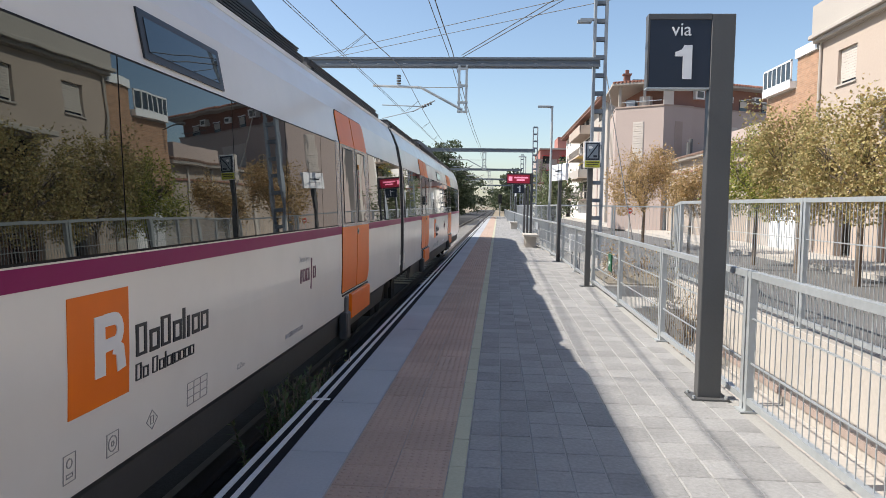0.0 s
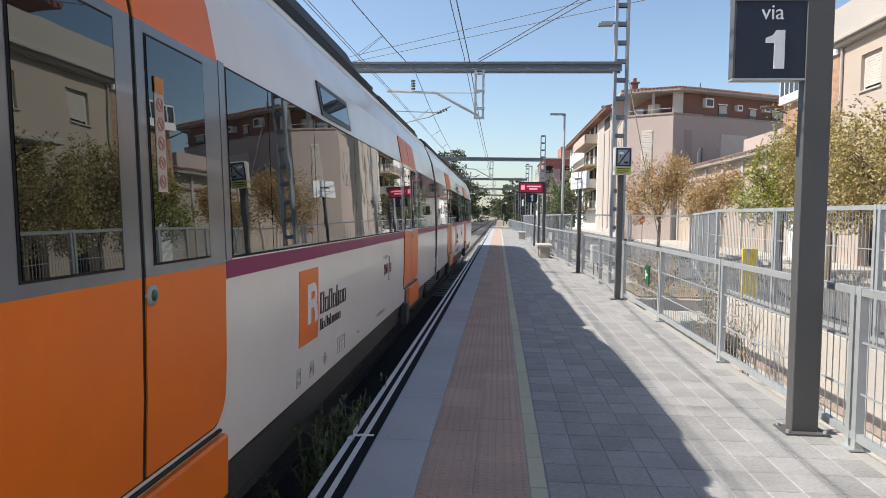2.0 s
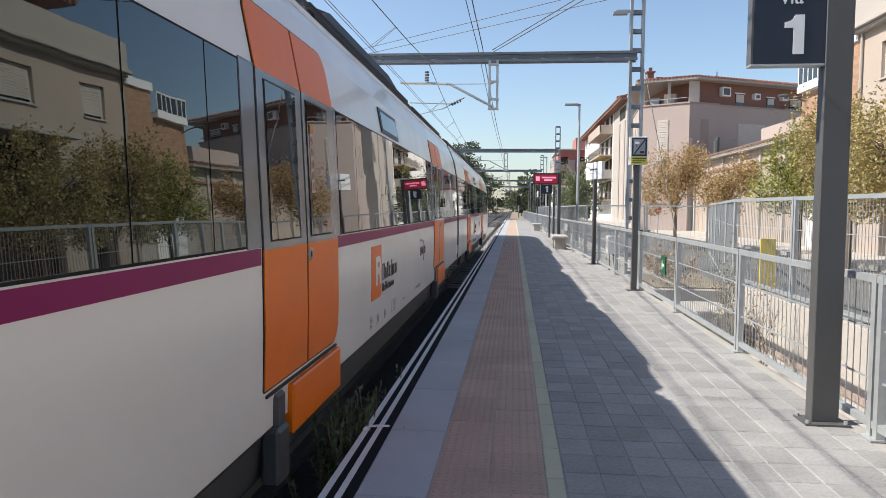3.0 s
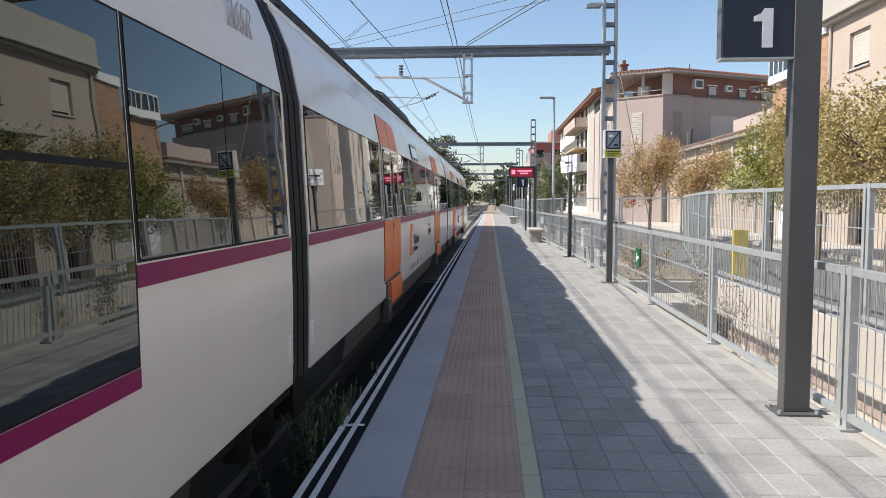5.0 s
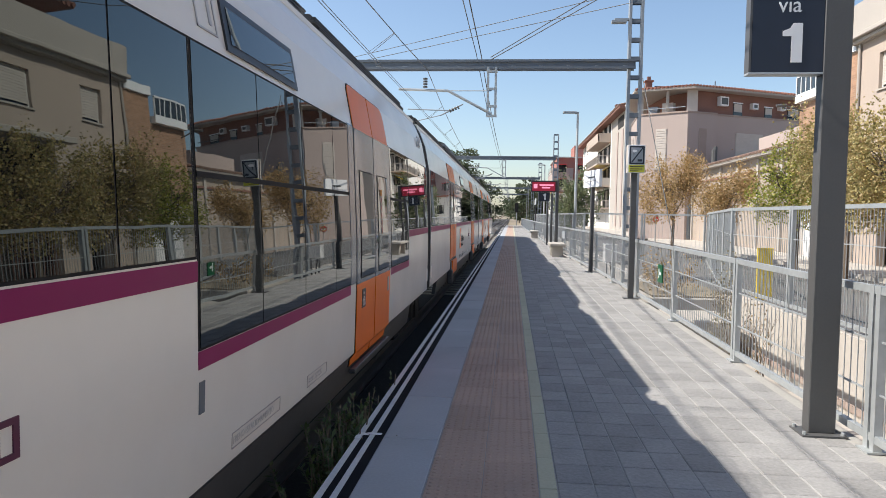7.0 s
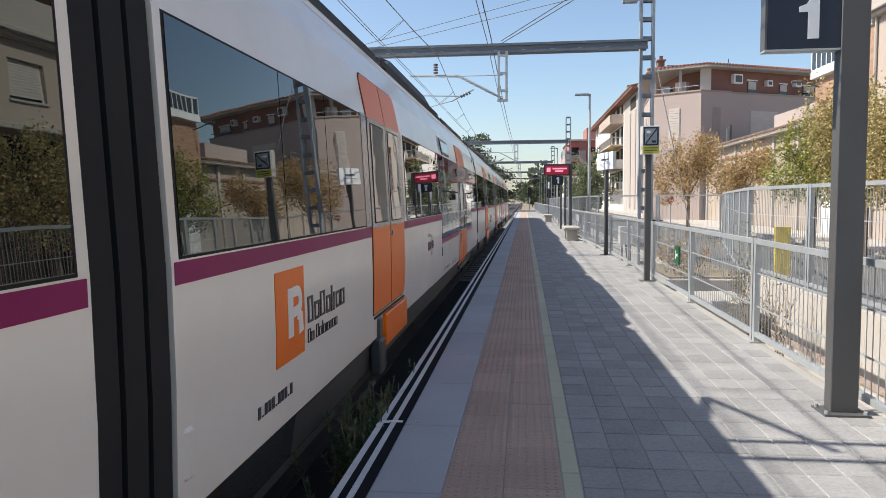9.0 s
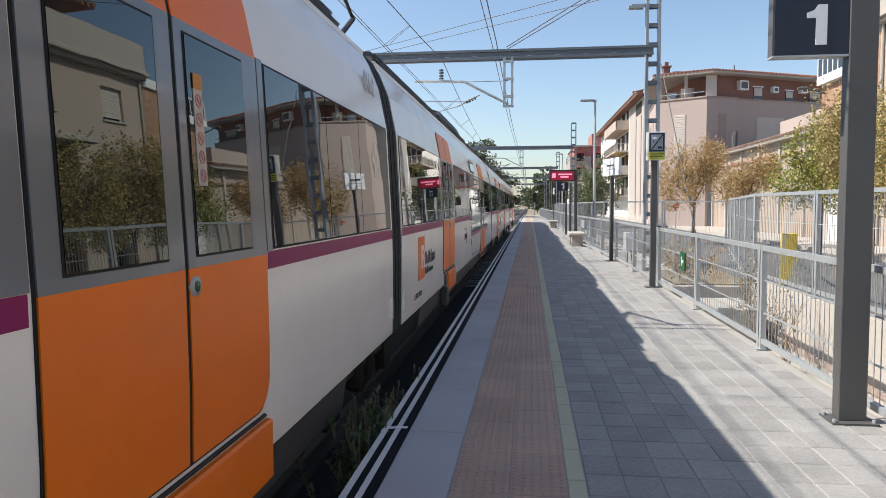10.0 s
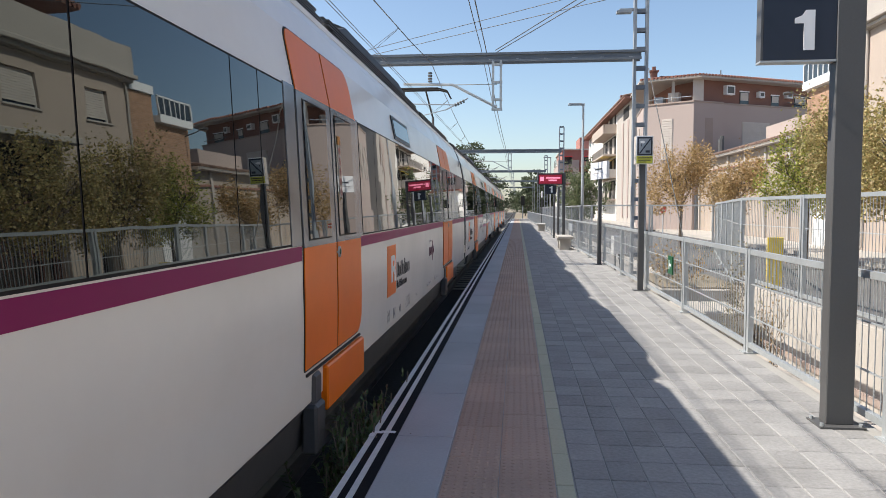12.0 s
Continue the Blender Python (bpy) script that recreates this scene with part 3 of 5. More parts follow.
def carriage(train, u0, u1, doors, windows, lows=(), logos=(), marks=(), display=None, nose=0, prints=(), roof=None, label=""):
    car = part("carriage", shell(u0, u1, nose), "train_white", train, label)
    a, b = (u0 + (2.6 if nose < 0 else 1.55)), (u1 - (2.6 if nose > 0 else 1.55))
    part("skirt", skins((a, b, -0.03, 0.265, -0.004), depth=0.06), "skirt", car, "dusty dark grey side skirt")
    part("underframe", boxes((TRACK - 1.2, TRACK + 1.2, u0 + 0.4, u1 - 0.4, 0.02, 0.30)), "iron", car)
    for d in doors:
        train_door(car, *d)
    # stripe runs between the doors and low windows
    stops = sorted([(d[0] - 0.03, d[1] + 0.03) for d in doors] + [(w[0], w[1]) for w in lows])
    y = u0 + 0.02 + (2.4 if nose < 0 else 0)
    end = u1 - 0.02 - (2.4 if nose > 0 else 0)
    for s0, s1 in stops + [(end, end)]:
        if s0 - y > 0.05:
            part("stripe", skins((y, s0, 1.175, 1.262, 0.003), depth=0.01), "purple", car, "purple stripe under the windows")
        y = max(y, s1)
    for w in windows:
        window_run(car, *w)
    for w in lows:
        window_run(car, w[0], w[1], 0.875, 2.205, w[2])
        part("window_joint", skins((w[0] + 0.02, w[1] - 0.02, 1.62, 1.645, 0.008)), "black", car)
        part("stripe", skins((w[0], w[1], 0.795, 0.872, 0.003), depth=0.01), "purple", car, "purple stripe under the low windows")
    for d in doors:
        zb = 1.265 if len(d) < 3 else 0.875
        part("pillar", skins((d[0] - 0.215, d[0] - 0.024, zb, 2.215, 0.006)), "grey", car, "grey pillar beside the door")
        part("pillar", skins((d[1] + 0.024, d[1] + 0.095, zb, 2.215, 0.006)), "grey", car)
    for y in logos:
        logo(car, y)
    for y in marks:
        operator_mark(car, y)
    for y in prints:
        small_prints(car, y)
    if display:
        route_display(car, *display)
    gut = boxes((-1.60, -1.545, u0 + (2.4 if nose < 0 else 0.0), u1 - (2.4 if nose > 0 else 0.0), 2.90, 2.94))
    part("gutter", gut, "train_white", car)
    roof_gear(car, roof or ((u0 + 0.5, u0 + 5.6, 3.17), (u0 + 5.9, u0 + 11.4, 3.19), (u0 + 11.8, u1 - 0.6 - (2.5 if nose > 0 else 0), 3.17)))
    return car


train = thing("train", "white and orange electric commuter train pulling away along the platform", "train")
carriage(train, 12.15, 33.6, ((15.3, 16.95), (24.0, 25.65)), ((12.21, 15.07, 1.27), (17.05, 23.77, 1.27, 2.205, (18.9, 20.8, 22.4)), (25.75, 30.6, 1.27, 2.205, (27.3, 29.0))), logos=(18.6,), marks=(22.0,), display=(19.9, 21.0), nose=1, prints=(18.57,), label="leading carriage with a rounded nose")
c1 = carriage(train, -5.05, 11.70, ((-1.31, 0.27), (6.78, 8.42)), ((-4.99, -1.53, 1.27, 2.205, (-4.2, -2.6, -1.92)), (0.37, 6.56, 1.27, 2.205, (1.02, 2.05, 3.5, 4.7, 5.9)), (8.53, 11.64, 1.27, 2.205, (9.8,))), logos=(1.56,), marks=(5.03,), display=(2.33, 3.39), prints=(1.53,), label="intermediate carriage with raised doors")
c2 = carriage(train, -22.62, -5.50, ((-10.77, -9.11, True), (-19.1, -17.5)), ((-17.27, -13.895, 1.27, 2.205, (-16.4, -15.2, -14.5)), (-7.59, -5.56, 1.27, 2.205, (-6.6,)), (-22.56, -19.33, 1.27, 2.205, (-21.3, -20.4))), lows=((-13.89, -10.99, (-13.1, -12.3, -11.5)), (-9.0, -7.60, (-8.55,))), logos=(-21.54,), marks=(-15.56,), display=(-13.46, -12.34), prints=(), label="low-floor carriage with deep windows")
c3 = carriage(train, -40.1, -23.12, ((-28.07, -26.41), (-36.22, -34.66)), ((-26.3, -23.18, 1.27, 2.205, (-25.2, -24.3)), (-34.55, -28.3, 1.27, 2.205, (-33.9, -32.4, -31.2, -30.1, -29.2)), (-40.04, -36.44, 1.27, 2.205, (-38.4, -37.2, -36.85))), logos=(-33.44,), marks=(-30.06,), display=(-32.68, -31.56), prints=(-33.4,), label="intermediate carriage with raised doors")
carriage(train, -62.5, -40.65, ((-45.3, -43.7), (-54.0, -52.4)), ((-43.6, -40.9, 1.27), (-52.2, -45.55, 1.27, 2.205, (-50.5, -48.7, -47.0)), (-59.5, -54.2, 1.27, 2.205, (-57.6, -55.9))), logos=(-51.0,), marks=(-48.0,), nose=-1, label="trailing carriage with a rounded nose")
for g0, g1 in ((11.70, 12.15), (-5.50, -5.05), (-23.12, -22.62), (-40.65, -40.1)):
    bm = bmesh.new()
    n = 3
    loops = []
    for k in range(n):
        y0 = g0 + (g1 - g0) * k / n
        w = (g1 - g0) / n
        for a, b, off in ((0.0, 0.8, 0.004), (0.8, 1.0, 0.03)):
            zs = [z for z in PROFILE_Z if 0.1 <= z]
            ring = [(side(z) - off, z if z < 3.1 else z - 0.05) for z in zs]
            ring += [(2 * TRACK - x, z) for x, z in ring[::-1]]
            for y in (y0 + w * a, y0 + w * b):
                loops.append([bm.verts.new((x, y, z)) for x, z in ring])
    for va, vb in zip(loops, loops[1:]):
        for q in range(len(va)):
            q2 = (q + 1) % len(va)
            bm.faces.new((va[q], va[q2], vb[q2], vb[q]))
    bm.faces.new(loops[0][::-1])
    bm.faces.new(loops[-1])
    gw = part("gangway", bm, "black", train, "black folded bellows between carriages")
    for yy in (g0 - 0.12, g1 + 0.04):
        part("buffer_block", boxes((FACE - 0.10, FACE + 0.015, yy, yy + 0.09, 0.40, 0.62), bevel=0.02), "train_white", gw)
    bogie(train, (g0 + g1) / 2)
for y in (29.6, -58.6):
    bogie(train, y)
lettering("carriage_number", "265R", 0.24, side_text(-6.34, 2.46), "faint", c2, stretch=0.8)
lettering("carriage_number", "965R", 0.24, side_text(-23.86, 2.46), "faint", c3, stretch=0.8)
for car, y in ((c3, -31.45), (c1, 3.48)):
    lettering("length_mark", "-17,75m-", 0.055, side_text(y, 0.37), "faint", car, depth=0.0004, stretch=0.9)
for car, y, z, words, w in ((c2, -13.50, 0.345, "FRENO ESTACIONAMIENTO", 0.72), (c2, -12.22, 0.335, "FRENO SERVICIO", 0.49), (c3, -29.36, 0.385, "FRENO SERVICIO", 0.50)):
    lettering("brake_mark", words, 0.05, side_text(y + 0.015, z), "faint", car, depth=0.0004, stretch=0.9 * w / (0.033 * len(words)))
    bm = bmesh.new()
    stroke(bm, [(y, z - 0.02), (y + w, z - 0.02), (y + w, z + 0.055), (y, z + 0.055)], 0.004, 0.003, closed=True)
    part("mark_frame", bm, "stencil", car)
bm = bmesh.new()
bars_text(bm, -21.8, 0.41, 0.06, [(0.035, 1), (0.02, 0.15), (0.035, 1), (0.035, 1), (0.035, 1), (0.02, 0.15), (0.035, 1), (0.035, 1), (0.035, 1), (0.02, 0.15), (0.035, 1)], 0.018)
part("number_blocks", bm, "ink", c2)
for car, y in ((c2, -13.88),):
    part("vent_cover", skins((y, y + 0.05, 0.60, 0.74, 0.006)), "grey", car)
    bm = bmesh.new()
    for a, b, c, d in ((0, 0.22, 2.28, 2.29), (0, 0.22, 2.50, 2.51), (0, 0.012, 2.28, 2.51), (0.208, 0.22, 2.28, 2.51), (0.14, 0.17, 2.32, 2.46)):
        skin(bm, y + 0.12 + a, y + 0.12 + b, c, d, 0.005, 0.01)
    part("hatch_frame", bm, "faint", car)
# pantograph on the low carriage's roof
pan = part("pantograph", rods([((TRACK - 0.55, -21.6, 3.4), (TRACK - 0.35, -20.0, 4.05), 0.035), ((TRACK + 0.55, -21.6, 3.4), (TRACK + 0.35, -20.0, 4.05), 0.035), ((TRACK - 0.35, -20.0, 4.05), (TRACK - 0.3, -21.2, 4.62), 0.025), ((TRACK + 0.35, -20.0, 4.05), (TRACK + 0.3, -21.2, 4.62), 0.025)]), "iron", train, "raised pantograph on the roof")
bm = rods([((TRACK - 0.65, -21.35, 4.66), (TRACK + 0.65, -21.35, 4.66), 0.03), ((TRACK - 0.65, -21.05, 4.66), (TRACK + 0.65, -21.05, 4.66), 0.03)])
for s in (-1, 1):
    for dy in (-21.35, -21.05):
        rod(bm, (TRACK + s * 0.65, dy, 4.66), (TRACK + s * 0.88, dy, 4.60), 0.02)
        rod(bm, (TRACK + s * 0.88, dy, 4.60), (TRACK + s * 0.97, dy, 4.42), 0.02)
part("collector_head", bm, "iron", pan)


# ---- signs and posts ----
def numeral_one(x, y, z, h, parent):
    """A plain grotesque figure one facing -y."""
    w = h * 0.27
    pts = ((x + 0.02 * h, 0), (x + 0.02 * h + w, 0), (x + 0.02 * h + w, h), (x + 0.06 * h, h), (x - 0.02 * h, 0.87 * h), (x - 0.20 * h, 0.80 * h), (x - 0.20 * h, 0.67 * h), (x + 0.02 * h, 0.67 * h))
    bm = bmesh.new()
    a = [bm.verts.new((px, y, z + pz)) for px, pz in pts]
    b = [bm.verts.new((px, y + 0.006, z + pz)) for px, pz in pts]
    bm.faces.new(a)
    bm.faces.new(b[::-1])
    for k in range(len(pts)):
        q = (k + 1) % len(pts)
        bm.faces.new((a[k], b[k], b[q], a[q]))
    bmesh.ops.triangulate(bm, faces=[f for f in bm.faces if len(f.verts) > 4])
    bmesh.ops.recalc_face_normals(bm, faces=bm.faces)
    part("track_number", bm, "white", parent)


def via_sign():
    t = thing("platform_sign", "dark grey platform post with a navy track number panel", "sign", at=(2.20, 4.55, 0))
    part("post", boxes((-0.075, 0.11, -0.05, 0.06, 0.012, 3.075), bevel=0.006), "post", t)
    part("base_plate", boxes((-0.135, 0.165, -0.12, 0.12, 0.0, 0.014)), "post", t)
    part("sign_head", boxes((-0.565, -0.075, -0.05, 0.06, 3.03, 3.075), (-0.565, -0.55, -0.045, 0.05, 2.50, 3.03)), "post", t)
    part("sign_panel", boxes((-0.55, -0.075, -0.045, 0.05, 2.50, 3.03), bevel=0.004), "navy", t, "navy sign panel with white lettering")
    part("panel_edge", boxes((-0.565, -0.075, -0.048, 0.052, 2.487, 2.50)), "galv", t)
    up = Matrix(((1, 0, 0, 0), (0, 0, -1, -0.047), (0, 1, 0, 0), (0, 0, 0, 1)))
    lettering("track_word", "via", 0.15, Matrix.Translation((-0.305, 0, 2.905)) @ up, "white", t, "CENTER", stretch=0.95)
    numeral_one(-0.295, -0.050, 2.565, 0.265, t)
    for x in (-0.115, 0.14):
        for y in (-0.09, 0.09):
            part("bolt", rods([((x, y, 0.014), (x, y, 0.035), 0.013)], 6), "galv", t)


def camera_sign():
    t = thing("warning_sign", "small pole sign with a camera pictogram over a yellow panel", "sign", at=(2.235, 12.7, 0))
    part("pole", boxes((-0.05, 0.05, -0.05, 0.05, 0.01, 2.75), bevel=0.004), "post", t)
    part("base_plate", boxes((-0.13, 0.13, -0.10, 0.10, 0, 0.012)), "post", t)
    part("sign_box", boxes((-0.135, 0.165, -0.16, -0.06, 2.29, 2.79), bevel=0.004), "white", t)
    part("lime_panel", boxes((-0.125, 0.156, -0.165, -0.158, 2.30, 2.43)), "lime", t)
    part("sign_face", boxes((-0.115, 0.15, -0.168, -0.158, 2.44, 2.77)), "navy", t)
    part("sign_field", boxes((-0.085, 0.12, -0.172, -0.166, 2.47, 2.74)), "galv_dark", t, "grey pictogram field")
    part("camera_picture", boxes((-0.06, 0.0, -0.176, -0.170, 2.655, 2.70), (0.0, 0.018, -0.176, -0.170, 2.665, 2.69)), "white", t)
    bm = bmesh.new()
    beam(bm, (-0.075, -0.173, 2.475), (0.115, -0.173, 2.735), 0.006, 0.022)
    part("diagonal", bm, "navy", t)
    part("camera_arm", boxes((-0.045, -0.035, -0.176, -0.170, 2.60, 2.655), (0.03, 0.105, -0.176, -0.170, 2.49, 2.53)), "navy", t)
    part("sign_text", boxes((-0.10, 0.14, -0.168, -0.16, 2.39, 2.405), (-0.10, 0.12, -0.168, -0.16, 2.35, 2.365), (-0.10, 0.05, -0.168, -0.16, 2.32, 2.33)), "ink", t)
    part("side_panel", boxes((-0.142, -0.132, -0.15, 0.02, 2.29, 2.79)), "shutter", t)


def name_sign(x, y, turn):
    t = thing("station_name_sign", "white station name board on a dark post", "sign", "station name signs", at=(x, y, 0))
    t.matrix_basis = t.matrix_basis @ Matrix.Rotation(radians(turn), 4, "Z")
    part("post", boxes((-0.045, 0.045, -0.045, 0.045, 0.01, 2.30), bevel=0.004), "post", t)
    part("base_plate", boxes((-0.12, 0.12, -0.12, 0.12, 0, 0.012)), "post", t)
    part("name_board", boxes((-0.05, 0.03, -0.62, 0.62, 2.27, 2.72), bevel=0.004), "white", t, "white board with two lines of dark text")
    part("name_text", boxes((-0.054, -0.048, -0.30, 0.28, 2.515, 2.555)), "post", t)
    part("name_text", boxes((-0.054, -0.048, -0.36, 0.34, 2.425, 2.445)), "faint", t)
    return t


def passenger_display():
    t = thing("departure_display", "lit red departure board hung from a dark post", "display", at=(1.83, 28.2, 0))
    part("post", boxes((-0.05, 0.05, -0.05, 0.05, 0, 2.9), bevel=0.004), "post", t)
    part("housing", boxes((-1.05, -0.05, -0.12, 0.12, 2.43, 2.88), bevel=0.01), "ink", t)
    part("screen", boxes((-1.0, -0.10, -0.128, -0.118, 2.47, 2.82)), "led_red", t, "glowing red screen")
    part("screen_text", boxes((-0.72, -0.16, -0.134, -0.126, 2.67, 2.73), (-0.62, -0.30, -0.134, -0.126, 2.57, 2.63), (-0.95, -0.80, -0.134, -0.126, 2.57, 2.74)), "led_white", t)
    part("track_panel", boxes((-0.75, -0.30, -0.06, 0.06, 2.06, 2.42), bevel=0.004), "navy", t)
    numeral_one(-0.53, -0.064, 2.12, 0.25, t)


def plain_post(x, y, h):
    t = thing("information_post", "dark slim post with a narrow notice panel", "post", "information posts", at=(x, y, 0))
    part("post", boxes((-0.05, 0.05, -0.05, 0.05, 0, h), bevel=0.004), "post", t)
    part("notice_panel", boxes((-0.03, 0.03, 0.06, 0.60, 0.9, h), bevel=0.004), "galv_dark", t)


def bench(x, y):
    t = thing("bench", "short concrete bench with a metal backrest", "bench", "platform benches", at=(x, y, 0))
    part("seat", boxes((-0.28, 0.28, -0.85, 0.85, 0.40, 0.49), bevel=0.015), "concrete", t)
    for yy in (-0.6, 0.45):
        part("leg", boxes((-0.20, 0.20, yy, yy + 0.18, 0, 0.40), bevel=0.01), "concrete", t)
    bm = boxes((0.24, 0.27, -0.8, 0.8, 0.66, 0.92))
    for yy in (-0.6, 0.6):
        rod(bm, (0.25, yy, 0.45), (0.26, yy, 0.9), 0.02)
    part("backrest", bm, "galv_dark", t)


via_sign()
camera_sign()
name_sign(2.18, 18.85, 13)
name_sign(1.75, 52, 0)
passenger_display()
for x, y, h in ((1.90, 29.8, 2.5), (1.88, 33.0, 2.5), (1.84, 36.0, 2.5)):
    plain_post(x, y, h)
bench(1.72, 26.2)
bench(1.55, 47.0)
t = thing("control_cabinet", "small white electrical cabinet on thin legs", "cabinet", at=(2.55, 17.9, 0))
part("body", boxes((-0.15, 0.15, -0.25, 0.25, 0.35, 0.80), bevel=0.01), "white", t)
for sx in (-0.1, 0.1):
    part("leg", rods([((sx, -0.2, -0.28), (sx, -0.2, 0.36), 0.02)]), "post", t)
part("conduit", rods([((0.12, 0.1, -0.28), (0.02, 0.1, 0.4), 0.025)]), "black", t)


# ---- fences ----
def fence_panel(name, a, b, z0, z1, step, group, label, rails=()):
    """A welded bar panel between two points of the plan, with a post at its first end."""
    t = thing(name, label, "fence", group)
    ax, ay = a
    bx, by = b
    length = math.hypot(bx - ax, by - ay)
    dx, dy = (bx - ax) / length, (by - ay) / length
    for off in (0.0, 0.085):
        bm = bmesh.new()
        beam(bm, (ax + dx * off, ay + dy * off, z0 - 0.02), (ax + dx * off, ay + dy * off, z1 + 0.03), 0.055, 0.055)
        part("post", bm, "galv", t)
    bm = bmesh.new()
    beam(bm, (ax + dx * 0.04 - dy * 0.07, ay + dy * 0.04 - dx * 0.0, z0 + 0.006), (ax + dx * 0.04 + dy * 0.07, ay + dy * 0.04, z0 + 0.006), 0.16, 0.012)
    part("foot_plate", bm, "galv", t)
    for z in (z0 + 0.09, z1):
        bm = bmesh.new()
        beam(bm, (ax, ay, z), (bx, by, z), 0.045, 0.05)
        part("rail", bm, "galv", t)
    verts, faces = [], []
    n = int(length / step)
    for k in range(1, n):
        x, y = ax + dx * length * k / n, ay + dy * length * k / n
        i = len(verts)
        for z in (z0 + 0.09, z1):
            verts += [(x - 0.003, y - 0.003, z), (x + 0.003, y - 0.003, z), (x + 0.003, y + 0.003, z), (x - 0.003, y + 0.003, z)]
        faces += [(i + q, i + (q + 1) % 4, i + 4 + (q + 1) % 4, i + 4 + q) for q in range(4)]
    for z in rails:
        i = len(verts)
        for x, y in ((ax, ay), (bx, by)):
            verts += [(x - 0.006 * dy, y + 0.006 * dx, z - 0.006), (x + 0.006 * dy, y - 0.006 * dx, z - 0.006), (x + 0.006 * dy, y - 0.006 * dx, z + 0.006), (x - 0.006 * dy, y + 0.006 * dx, z + 0.006)]
        faces += [(i + q, i + (q + 1) % 4, i + 4 + (q + 1) % 4, i + 4 + q) for q in range(4)]
    me = bpy.data.meshes.new("bar_infill")
    me.from_pydata(verts, [], faces)
    me.materials.append(M["galv"])
    ob = new("bar_infill", me)
    ob.parent = t
    ob["kind"] = "stuff"
    return t


FENCE_Y = [-7.4 + 2.89 * k for k in range(13)]
for y0, y1 in zip(FENCE_Y, FENCE_Y[1:]):
    fence_panel("platform_fence", (platform_right(y0) - 0.06, y0), (platform_right(y1) - 0.06, y1), 0.0, 1.05, 0.095, "platform fence panels", "galvanised steel bar fence along the platform's back edge", (0.38, 0.72))
y = FENCE_Y[-1]
while y < 100:
    fence_panel("platform_fence", (platform_right(y) - 0.06, y), (platform_right(y + 5.8) - 0.06, y + 5.8), 0.0, 1.05, 0.2, "platform fence panels", "galvanised steel bar fence along the platform's back edge")
    y += 5.8
for y0 in [12.5 - 2.75 * k for k in range(1, 8)]:
    fence_panel("street_fence", (3.95, y0), (3.95, y0 + 2.75), 0.20, 1.66, 0.075, "tall street fence panels", "tall galvanised bar fence on the low street wall", (0.72, 1.22))
for k in range(5):
    fence_panel("street_fence", (3.95 + 0.6 * k, 12.5 + 2.6 * k), (3.95 + 0.6 * (k + 1), 12.5 + 2.6 * (k + 1)), -0.1, 1.66, 0.09, "tall street fence panels", "tall galvanised bar fence beside the street", (1.2,))
for k in range(2):
    fence_panel("street_fence", (6.95 - 2.1 * k, 25.5 + 0.5 * k), (6.95 - 2.1 * (k + 1), 25.5 + 0.5 * (k + 1)), -0.25, 1.60, 0.12, "tall street fence panels", "tall galvanised bar fence across the yard")
for k in range(12):
    fence_panel("street_fence", (2.75, 26.5 + 5 * k), (2.75, 31.5 + 5 * k), -0.25, 1.60, 0.2, "tall street fence panels", "tall galvanised bar fence behind the platform")


# ---- overhead line ----
def lattice(t, x, y, z0, z1, w=0.30, name="mast"):
    bm = bmesh.new()
    for sx in (-w / 2, w / 2):
        box(bm, x + sx - 0.035, x + sx + 0.035, y - 0.09, y + 0.09, z0, z1)
    part(name, bm, "galv_dark", t)
    bm = bmesh.new()
    z = z0 + 0.3
    while z < z1:
        box(bm, x - w / 2, x + w / 2, y - 0.08, y - 0.06, z, z + 0.10)
        box(bm, x - w / 2, x + w / 2, y + 0.06, y + 0.08, z, z + 0.10)
        z += 0.48
    part("batten", bm, "galv_beam", t)["kind"] = "stuff"


